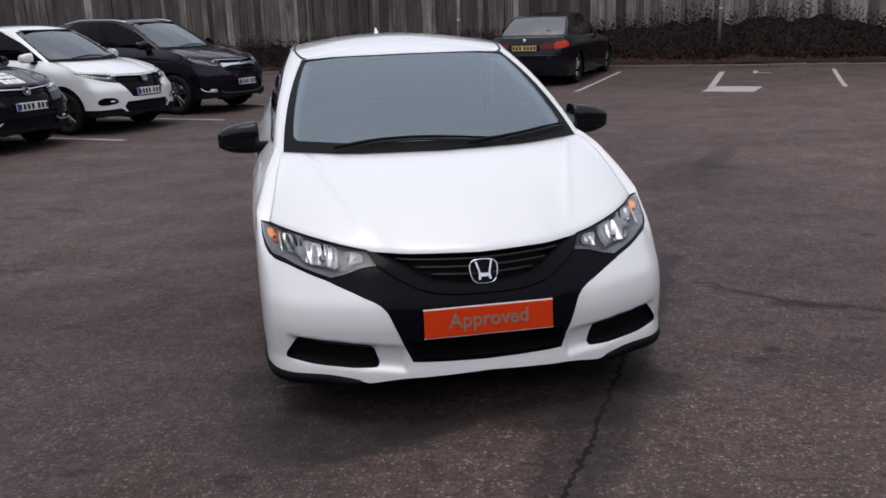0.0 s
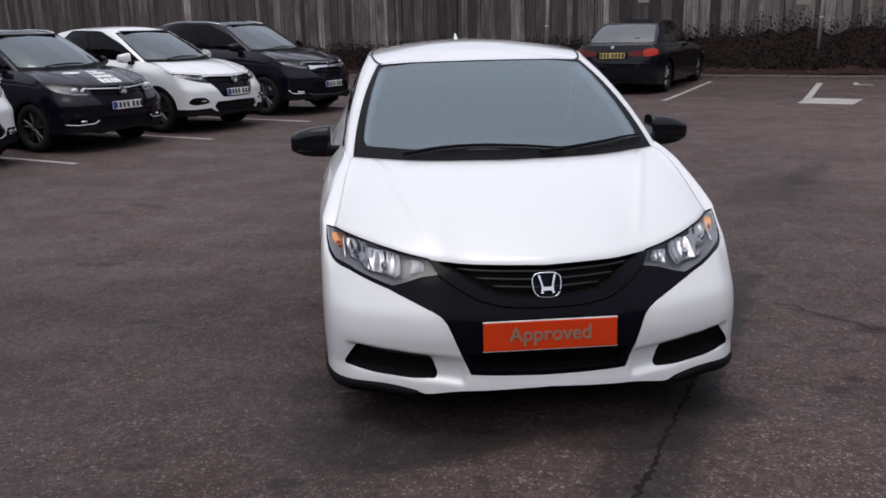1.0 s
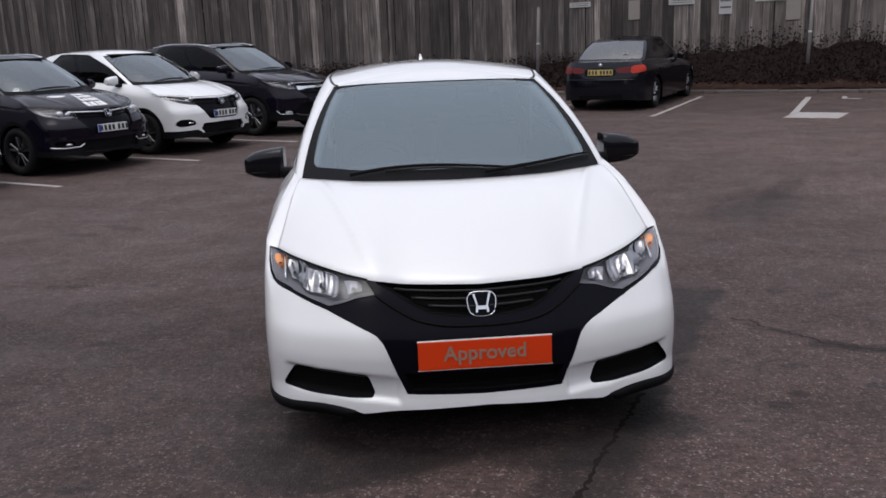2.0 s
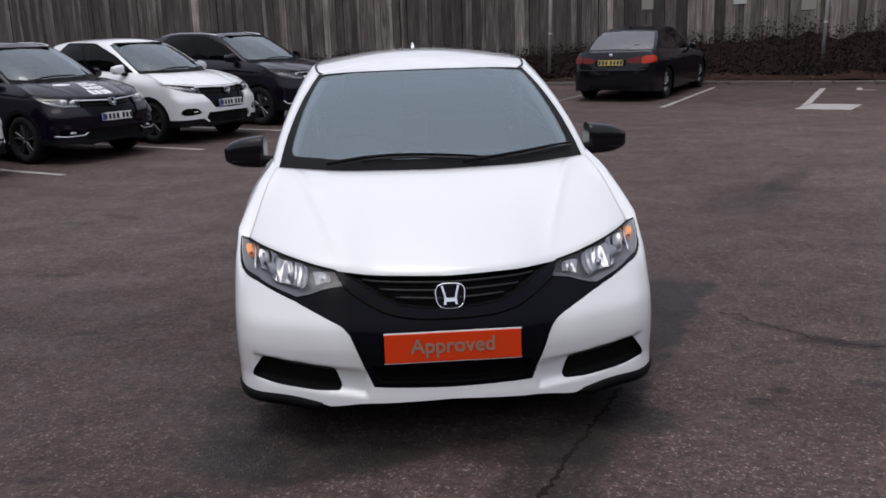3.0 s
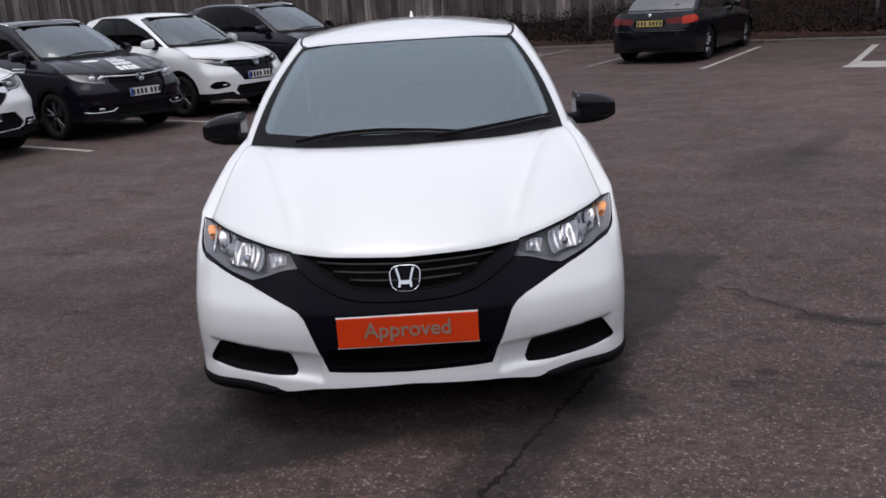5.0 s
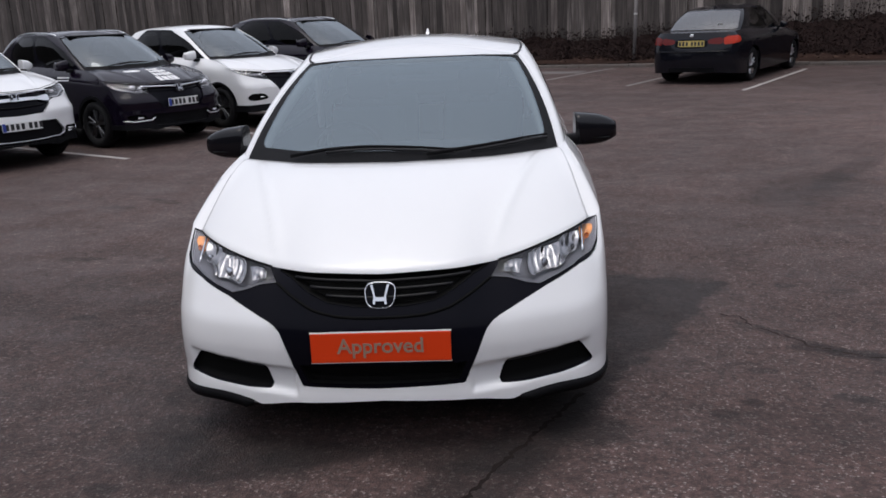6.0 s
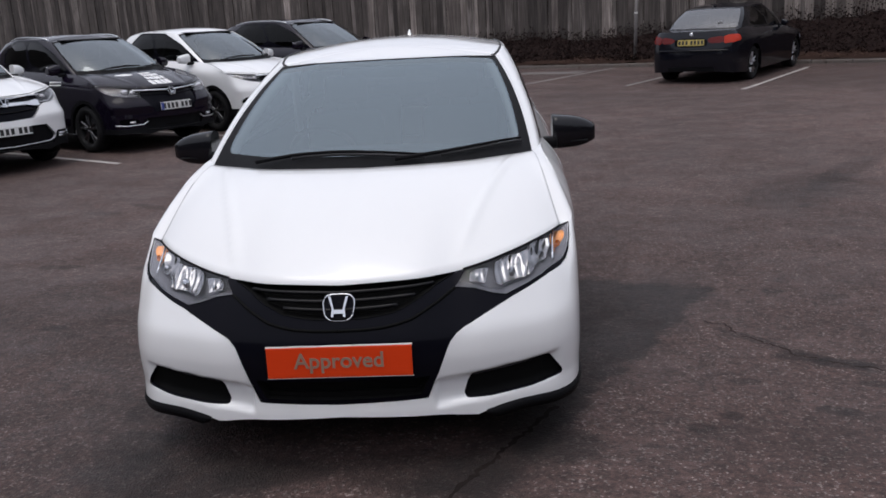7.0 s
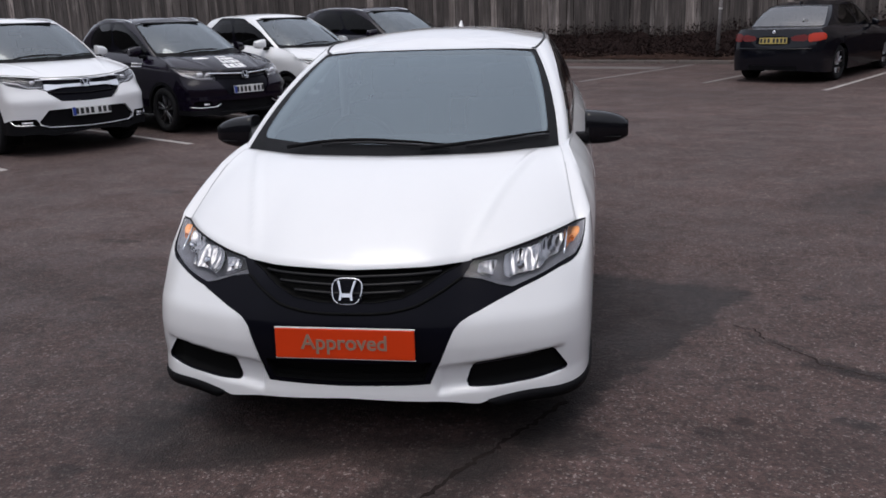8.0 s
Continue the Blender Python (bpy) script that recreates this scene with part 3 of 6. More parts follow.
    for y in wheels["y"]:
        for side in (-1, 1):
            R = wheel_r + .04
            v, f = lathe([(R, -.24), (R, -.02), (R + .01, -.02), (R + .01, -.24)] if side > 0 else [(R, .24), (R, .02), (R + .01, .02), (R + .01, .24)], 24)
            v = [(side * (wheels["x"] - .02) + a, y + b, max(c + wheel_r, .12)) for a, b, c in v]
            mesh_part("wheel_housing", v, f, DARK, root)
            v, f = lathe([(.01, -.01), (R, -.01), (R, .0), (.01, .0)], 24)
            v = [(side * (wheels["x"] - .25) + a, y + b, max(c + wheel_r, .12)) for a, b, c in v]
            mesh_part("wheel_housing", v, f, DARK, root)
            wheel(root, side * (wheels["x"] - wheels["w"] / 2 + .005), y, wheel_r, wheels["w"], wheels["rim"], spokes=wheels.get("spokes", 10), twin=wheels.get("twin", False))


def seat(parent, x, y, z, lean=18, w=.5):
    s = new("seat")
    s.parent = parent
    s.location = (x, y, z)
    part("cushion", smooth_bm(box_bm((w, .5, .16), (0, 0, .08), .05, 3)), CLOTH, s)
    b = smooth_bm(box_bm((w * .95, .14, .62), (0, 0, .31), .05, 3))
    bmesh.ops.rotate(b, cent=(0, 0, 0), matrix=Matrix.Rotation(radians(-lean), 3, "X"), verts=b.verts)
    bmesh.ops.translate(b, vec=(0, .22, .12), verts=b.verts)
    part("backrest", b, CLOTH, s)
    h = smooth_bm(box_bm((.27, .1, .17), (0, .46, .84), .04, 3))
    part("headrest", h, CLOTH, s)
    for dx in (-.06, .06):
        v, f = tube([(dx, .43, .70), (dx, .455, .80)], .006)
        mesh_part("headrest_post", v, f, CHROME, s)


def steering_wheel(parent, x, y, z):
    s = new("steering_wheel")
    s.parent = parent
    s.location, s.rotation_euler = (x, y, z), (radians(-65), 0, 0)
    ring = [(.18 * math.cos(a), .18 * math.sin(a), 0) for a in np.linspace(0, 2 * math.pi, 28)[:-1]]
    v, f = tube(ring, .016, 8, closed=True)
    mesh_part("ring", v, f, TRIM, s)
    part("hub", smooth_bm(box_bm((.16, .12, .05), (0, 0, -.01), .02, 2)), TRIM, s)
    part("spoke", box_bm((.34, .03, .015), (0, 0, -.01), .005, 1), TRIM, s)


def badge_shape(parent, centre, size, tilt, face=-1):
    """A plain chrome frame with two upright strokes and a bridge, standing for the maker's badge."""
    w, h = size
    b = new("badge")
    b.parent = parent
    b.location, b.rotation_euler = centre, (radians(tilt), 0, 0)
    ring = rounded([(-w / 2, h / 2), (-w * .42, -h / 2), (w * .42, -h / 2), (w / 2, h / 2)], 3)
    v, f = tube([(x, 0, z) for x, z in ring], w * .028, 6, closed=True)
    mesh_part("frame", v, f, CHROME, b)
    def plate_bm(outline, deep=.008):
        bm = bmesh.new()
        lo = [bm.verts.new((x * w, -.004, z * h)) for x, z in outline]
        hi = [bm.verts.new((x * w * .94, -.004 - deep, z * h)) for x, z in outline]
        bm.faces.new(lo)
        bm.faces.new(hi)
        for k in range(len(lo)):
            n = (k + 1) % len(lo)
            bm.faces.new((lo[k], lo[n], hi[n], hi[k]))
        bmesh.ops.recalc_face_normals(bm, faces=bm.faces)
        return bm
    for sgn in (-1, 1):
        part("stroke", plate_bm([(sgn * x, z) for x, z in ((.32, .40), (.24, .40), (.14, -.08), (.155, -.36), (.235, -.36), (.205, -.06))]), CHROME, b)
    part("bridge", plate_bm([(-.17, -.09), (.17, -.09), (.15, -.24), (-.15, -.24)], .006), CHROME, b)
    part("backing", box_bm((w * .9, .006, h * .9), (0, .012, 0), .002, 1), GLOSS_BLACK, b)
    return b


def wiper(parent, sh, s0, v0, s1, v1, bow=.02):
    """An arm and blade lying on the windscreen between two of its points."""
    w = new("wiper")
    w.parent = parent
    pts = []
    for t in np.linspace(0, 1, 12):
        s, v = s0 + (s1 - s0) * t, v0 + (v1 - v0) * t + bow * math.sin(math.pi * t)
        p = sh.glass(abs(s), v, -.022)
        pts.append((p[0] * (1 if s >= 0 else -1), p[1], p[2]))
    v, f = tube(pts, [.010 - .005 * t for t in np.linspace(0, 1, 12)], 6)
    mesh_part("arm", v, f, TRIM, w)
    low = [(x, y - .004, z - .012) for x, y, z in pts[3:]]
    v, f = tube(low, .007, 5)
    mesh_part("blade", v, f, SEAM, w)


# ---- the white hatchback ----
CORNER = ("f", .868)
SHUT = .887


def white_hatchback():
    root = thing("hatchback_car", pose(0.1286, 3.1605, 0, 0, 0, 13.3), "clean white five-door hatchback with a black grille and orange dealer plate", "car")
    sh = Shell(**HATCH)
    F, S, R = (lambda x: sh.at(("f", x))), (lambda y: sh.at(("s", y))), (lambda x: sh.at(("r", x)))
    T = lambda s: float(sh.top(s)[0])
    tops = lambda a, b, d, n=14: [(s, T(s) - d) for s in np.linspace(a, b, n)]
    black = [(-.05, .268), (.309, .275), (.351, .363), (.383, .438), (.400, .473), (.424, .499), (.455, .516), (.505, .537), (.57, .563), (.635, .588), (.72, .614), (.80, .638), (.87, .649), (.905, .662), (.942, .688),
             (.966, .722), (.977, .9), (-.05, .9)]
    lens = [(.421, .639)] + tops(.456, .968, .004) + [(.955, .725), (.928, .694), (.885, .667), (.84, .660), (.80, .652), (.768, .641), (.72, .627), (.664, .612), (.617, .599), (.565, .609), (.494, .630)]
    fog = fillet([(.455, .250), (.445, .266), (.470, .340), (.642, .353), (.780, .367), (.798, .359), (.856, .277), (.694, .259), (.554, .250)], .022, 4)
    slot = [(-.05, .570), (.1, .572), (.205, .586), (.284, .620), (.35, .654), (.415, .677)] + tops(.415, 0, .003, 10) + [(-.05, T(0) - .003)]
    lower = [(-.05, .285), (.285, .291), (.318, .36), (-.05, .36)]
    features = [
        dict(name="front_wing", poly=[(S(.70), 0), (S(1.42), 0), (S(1.42), 1.3), (S(.60), 1.3), (S(.66), .70), (S(.70), .6)], mat=WHITE, both=False, rim=.02),
        dict(name="front_door", poly=[(S(1.423), .25), (S(2.50), .25), (S(2.50), 1.3), (S(1.423), 1.3)], mat=WHITE, both=False, rim=.02),
        dict(name="rear_door", poly=[(S(2.503), .25), (S(3.20), .25), (S(3.36), .7), (S(3.40), 1.3), (S(2.503), 1.3)], mat=WHITE, both=False, rim=.02),
        dict(name="tailgate", poly=[(R(.66), .70), (R(0) + .05, .70), (R(0) + .05, 1.3), (R(.66), 1.3)], mat=WHITE, rim=.02),
        dict(name="tail_lamp", poly=[(S(3.95), .86), (R(.55), .82), (R(.55), .96), (S(3.9), 1.0)], mat=RED_LENS, both=False, rim=.02),
        dict(name="grille_panel", poly=black, mat=GLOSS_BLACK, depth=.004, rim=0, label="gloss black plastic panel round the grille"),
        dict(name="lens", poly=lens, mat=LENS, both=False, depth=.004, label="clear headlamp lens"),
        dict(name="upper_grille", poly=slot, mat=DARK, depth=.055, rim=.004),
        dict(name="lower_grille", poly=lower, mat=DARK, depth=.05, rim=.004),
        dict(name="fog_intake", poly=fog, mat=DARK, both=False, depth=.012, rim=.0, label="black recessed bumper intake"),
    ]
    s66 = sh.at(CORNER)
    shut_line = lambda v: SHUT + (s66 - SHUT) * np.asarray(v) ** 1.5
    windows = [
        dict(name="windscreen_border", poly=[(-.05, -.1), (s66, -.1), (s66, 1.1), (-.05, 1.1)], mat=TRIM, depth=.004, rim=.012, label="black border of the windscreen"),
        dict(name="windscreen", poly=fillet([(-.3, .083), (F(.42), .087), (s66 - .085, .102), (s66 - .07, .965), (F(.42), .988), (-.3, .988)], .045, 6, .5), mat=WINDSCREEN, pane=True, label="windscreen reflecting a grey sky"),
        dict(name="shade_band", poly=fillet([(-.3, .925), (F(.42), .923), (s66 - .085, .90), (s66 - .072, .955), (F(.42), .980), (-.3, .980)], .02, 3, .5), mat=SHADE_BAND, pane=True, label="darker tinted band along the windscreen top"),
        dict(name="window_trim", poly=fillet([(S(1.14), .02), (S(3.45), .02), (S(3.32), .965), (S(1.5), .965), (S(1.2), .57)], .04, 4, .5), mat=GLOSS_BLACK, both=False, depth=.002, rim=.02),
        dict(name="side_window", poly=fillet([(S(1.18), .06), (S(2.44), .05), (S(2.46), .93), (S(1.55), .93), (S(1.25), .55)], .04, 4, .5), mat=SIDE_GLASS, both=False, pane=True),
        dict(name="side_window", poly=fillet([(S(2.54), .05), (S(3.35), .06), (S(3.25), .93), (S(2.56), .93)], .04, 4, .5), mat=TINTED, both=False, pane=True),
        dict(name="rear_window", poly=rounded([(R(.52), .1), (R(0) + .4, .1), (R(0) + .4, .9), (R(.5), .9)], 1), mat=REAR_GLASS, pane=True),
    ]
    build_car(root, sh, WHITE, features, dict(y=(.92, 3.515), r=.316, x=.87, w=.205, rim=ALLOY, spokes=10), windows, dict(front=CORNER, rear=("r", .60), shut=shut_line), step=.022, body_name="bumper", fine=(1.02, .42, .009))

    # grille: slats, smile-shaped groove, plate and badge
    for k, (zc, x1) in enumerate(((.655, .345), (.628, .275), (.601, .21))):
        q = along([(0, zc - .004), (x1 * .6, zc), (x1, zc + .004)], .03, closed=False)
        p = sh.skin(q[:, 0], q[:, 1], np.full(len(q), .016))
        full = np.vstack([(p * [-1, 1, 1])[:0:-1], p])
        v, f = tube(full, .0075, 6)
        mesh_part("grille_slat", [(x, y, z) for x, y, z in v], f, SLAT, root)
    skin_line("groove", sh, [(0, .536), (.09, .537), (.16, .541), (.215, .550), (.26, .561), (.303, .580), (.36, .605), (.42, .638)], root, .0055, DARK, out=-.001)
    plate = part("dealer_plate", box_bm((.52, .008, .113), (0, 0, 0), .002, 1), ORANGE, root, "orange dealer plate that reads Approved")
    plate.location, plate.rotation_euler = (0, .003, .4345), (radians(-2), 0, 0)
    part("rim", box_bm((.524, .006, .006), (0, .001, .058), .001, 1), PLATE_WHITE, plate)
    part("rim", box_bm((.524, .006, .003), (0, .001, -.0575)), PLATE_WHITE, plate)
    cu = bpy.data.curves.new("lettering", "FONT")
    cu.body, cu.size, cu.extrude, cu.offset, cu.align_x, cu.align_y = "Approved", .080, .0010, .0011, "CENTER", "CENTER"
    letters = new("lettering", cu)
    letters.parent = plate
    letters.location, letters.rotation_euler = (0, -.0055, .004), (radians(90), 0, 0)
    cu.materials.append(LETTER)
    part("plate_holder", box_bm((.50, .02, .09), (0, .018, .434), .004, 1), TRIM, root)
    badge_shape(root, (0, .080, .610), (.120, .096), -24)

    # head lamps behind their lenses
    for side in (1, -1):
        lamp = new("headlamp")
        lamp.parent = root
        tagged(lamp, "clear headlamp with chrome reflectors and an amber indicator")
        v2, tris = cut_sheet(lens, [], .03, .02)
        sheet_part("housing", sh.skin, v2, tris["rest"], HOUSING, lamp, .075, .006, "right" if side > 0 else "left")
        def bowl(name, s, z, r, deep, mat, squash=1.0):
            c = sh.skin(s, z, .012)
            n = np.array([*sh.normal(s), 0.0]) * .8 + np.array([0, -1, .45]) * .5
            n = Vector(n).normalized()
            verts, faces = [], []
            u = Vector((0, 0, 1)).cross(n).normalized()
            w = n.cross(u)
            rows, seg = 6, 20
            for i in range(rows):
                t = i / (rows - 1)
                rr, dd = r * (1 - .92 * t ** 1.3), deep * t
                for k in range(seg):
                    a = 2 * math.pi * k / seg
                    ripple = 1 + (.10 if k % 2 else -.06) * (0 < i < rows - 1)
                    q = Vector(c) - n * dd + (u * math.cos(a) * squash + w * math.sin(a)) * rr * ripple
                    verts.append((q.x * side, q.y, q.z))
            for i in range(rows - 1):
                for k in range(seg):
                    a, b = i * seg + k, i * seg + (k + 1) % seg
                    faces.append((a, b, b + seg, a + seg))
            faces.append(tuple((rows - 1) * seg + k for k in range(seg)))
            mesh_part(name, verts, faces, mat, lamp)
        def fluted(name, poly, sc, zc, rx, rz, mat, deep=.05):
            q2, t2 = cut_sheet(poly, [], .006, .007)
            surf = lambda s, z, d=0.0: sh.skin(s, z, d + .012 + deep * np.clip(1 - ((s - sc) / rx) ** 2 - ((z - zc) / rz) ** 2, 0, 1) + .009 * np.abs(np.sin((s - sc) * 110 + z * 14)))
            sheet_part(name, surf, q2, t2["rest"], mat, lamp, 0, .003, "right" if side > 0 else "left")
        fluted("dip_reflector", [(.61, .620), (.66, .629), (.710, .642), (.719, .713), (.65, .702), (.592, .690), (.585, .632)], .635, .660, .07, .055, REFLECTOR)
        fluted("main_reflector", [(.7135, .643), (.79, .664), (.822, .672), (.838, .732), (.78, .724), (.7225, .7135)], .775, .690, .065, .05, REFLECTOR)
        fluted("side_reflector", [(.478, .646), (.545, .634), (.555, .680), (.482, .672)], .52, .655, .045, .035, REFLECTOR, .03)
        fluted("indicator_reflector", fillet([(.850, .680), (.900, .690), (.930, .716), (.934, .740), (.858, .734)], .016, 4), .882, .710, .04, .04, AMBER_MIRROR, .03)
        bowl("dip_bulb", .645, .662, .019, .03, CHROME, .8)
        bowl("main_bulb", .775, .692, .016, .03, CHROME, .8)
        bowl("side_bulb", .510, .656, .010, .02, CHROME, 1.2)
        bowl("indicator_bulb", .874, .708, .012, .02, AMBER, 1.0)
        for a, b in (((.832, .672), (.846, .742)),):
            q = along([a, b], .02, closed=False)
            v, f = tube(sh.skin(q[:, 0], q[:, 1], np.full(len(q), .012)) * np.array([side, 1, 1]), .0045, 6)
            mesh_part("divider", v, f, CHROME, lamp)

    # intake lips and lower corner spoilers
    for side in (1, -1):
        q = along(fog, .02)
        v, f = tube(sh.skin(q[:, 0], q[:, 1], np.full(len(q), .006)) * np.array([side, 1, 1]), .0065, 6, closed=True)
        mesh_part("intake_frame", v, f, GLOSS_BLACK, root)
        # grey slat whose colour paints the highlight on the glossy upper lip
        q = along([(.475, .333), (.64, .345), (.760, .358)], .02, closed=False)
        v, f = tube(sh.skin(q[:, 0], q[:, 1], np.full(len(q), .012)) * np.array([side, 1, 1]), .005, 6)
        mesh_part("intake_lip_highlight", v, f, HOUSING, root)
        post = [sh.glass(s66 - .035, v, .05) * np.array([side, 1, 1]) for v in np.linspace(.06, .97, 10)]
        v, f = tube([tuple(p) for p in post], .028, 8)
        mesh_part("pillar_trim", v, f, PALE_TRIM, root)
        part("door_pillar_trim", box_bm((.03, .11, .42), (side * .66, 2.62, 1.17), .01, 1), PALE_TRIM, root)
        bm = bmesh.new()
        rows = []
        for s in np.linspace(.522, 1.36, 40):
            t = np.clip((s - .522) / .035, 0, 1)
            zt = float(smooth_curve(sh.floor)(s)) + .004
            zb = zt - .010 - .034 * t
            c, n = sh.skin(s, zt), sh.normal(s)
            o = .002
            row = [(c[0] - n[0] * .03, c[1] - n[1] * .03, zt - .004), (c[0] + n[0] * o, c[1] + n[1] * o, zt), (c[0] + n[0] * (o + .006), c[1] + n[1] * (o + .006), (zt + zb) / 2),
                   (c[0] + n[0] * o, c[1] + n[1] * o, zb), (c[0] - n[0] * .05, c[1] - n[1] * .05, zb)]
            rows.append([bm.verts.new((x * side, y, z)) for x, y, z in row])
        for a, b in zip(rows, rows[1:]):
            for k in range(4):
                bm.faces.new((a[k], a[k + 1], b[k + 1], b[k]))
        bmesh.ops.recalc_face_normals(bm, faces=bm.faces)
        part("corner_spoiler", smooth_bm(bm), TRIM, root, "black plastic lower corner spoiler")

    # panel gaps
    skin_line("panel_gap", sh, [(s, 0) for s in np.linspace(F(.442), SHUT, 24)], root, .003, SEAM, surf=lambda s, v, d=0: sh.deck(s, v, d))
    skin_line("panel_gap", sh, [(shut_line(v), v) for v in np.linspace(0, .62, 24)], root, .0015, LINE, surf=lambda s, v, d=0: sh.deck(s, v, d))
    skin_line("panel_gap", sh, [(S(1.42), z) for z in np.linspace(.26, .99, 12)], root, .002)
    skin_line("panel_gap", sh, [(S(2.50), z) for z in np.linspace(.26, 1.04, 12)], root, .002)
    skin_line("roof_gutter", sh, [(s, .012) for s in np.linspace(s66 - .02, S(3.6), 40)], root, .007, SEAM, surf=lambda s, v, d=0: sh.roof(s, v * 3, d))

    # door mirrors, handles, aerial, wipers
    for side in (1, -1):
        m = new("door_mirror")
        m.parent = root
        bm = mirror_bm(side * .862, side * 1.075, 1.56, 1.0, .17, .15)
        part("housing", bm, MIRROR_BLACK, m)
        part("seam", box_bm((.17, .13, .006), (side * .955, 1.568, .972), .003, 1), TRIM, m)
        part("glass", box_bm((.15, .004, .10), (side * .95, 1.638, 1.01), .002, 1), CHROME, m)
        part("arm", smooth_bm(box_bm((.09, .09, .05), (side * .84, 1.52, .97), .015, 2)), TRIM, m)
        for y in (2.33, 3.20):
            p = sh.skin(S(y), .86)
            part("door_handle", smooth_bm(box_bm((.03, .17, .03), (side * (p[0] + .012), y, .86), .01, 2)), WHITE, root)
    fin = bmesh.new()
    prof = [(3.36, 0), (3.40, .045), (3.44, .075), (3.455, .075), (3.50, 0)]
    zr = float(sh.crown(3.43)) - .004
    lo = [fin.verts.new((-.022 * (1 - h / .09), y, zr + h)) for y, h in prof]
    hi = [fin.verts.new((.022 * (1 - h / .09), y, zr + h)) for y, h in prof]
    fin.faces.new(lo)
    fin.faces.new(list(reversed(hi)))
    for i in range(5):
        fin.faces.new((lo[i], hi[i], hi[(i + 1) % 5], lo[(i + 1) % 5]))
    bmesh.ops.recalc_face_normals(fin, faces=fin.faces)
    part("aerial_fin", fin, WHITE, root)
    wiper(root, sh, -F(.56), .03, F(.27), .05, .06)
    wiper(root, sh, F(.14), .03, s66 - .10, .10, .015)

    # cabin
    dash = bmesh.new()
    rows = []
    for y, z in ((1.12, .93), (1.35, .955), (1.60, .965), (1.72, .94), (1.78, .82), (1.78, .55)):
        w = .70 + .06 * min(1, (y - 1.1) / .4)
        rows.append([dash.verts.new((x * w, y + .04 * abs(x), z + .02 * math.cos(x * 2.2))) for x in np.linspace(-1, 1, 15)])
    for a, b in zip(rows, rows[1:]):
        for k in range(14):
            dash.faces.new((a[k], a[k + 1], b[k + 1], b[k]))
    part("dashboard", smooth_bm(dash), DASH, root)
    for x in (-.36, .36):
        seat(root, x, 2.25, .36)
    for x in (-.38, .38):
        seat(root, x, 3.05, .40, 22, .6)
    steering_wheel(root, -.36, 1.86, .90)
    part("rear_view_mirror", smooth_bm(box_bm((.22, .03, .06), (0, 1.95, 1.33), .012, 2)), TRIM, root)
    part("parcel_shelf", box_bm((1.1, .5, .03), (0, 3.7, 1.02), .01, 1), DASH, root)
    part("rear_trim", box_bm((1.16, .03, .17), (0, 3.93, 1.065), .01, 1), DASH, root)
    for side in (-1, 1):
        part("door_card", box_bm((.02, 2.0, .42), (side * .80, 2.45, .78), .008, 1), DASH, root)
    part("headlining", box_bm((.86, 1.70, .02), (0, 2.86, 1.366), .01, 1), CLOTH, root)
    return root


# ---- the other parked cars ----
HZ = [.12, .215, .49, .69, .775, .985, 1.0, 1.09, 1.40, 1.485]
HY = [0, .65, 1.1, 2.05, 3.84, 4.3]
SMALL_SUV = warp(HATCH, 1.0, HY, [0, .62, 1.22, 2.05, 3.80, 4.29], HZ, [.16, .27, .62, .905, .965, 1.11, 1.12, 1.20, 1.61, 1.70])
LARGE_SUV = warp(HATCH, 1.05, HY, [0, .66, 1.25, 2.05, 4.20, 4.60], HZ, [.16, .28, .66, .985, 1.04, 1.16, 1.18, 1.26, 1.67, 1.76])


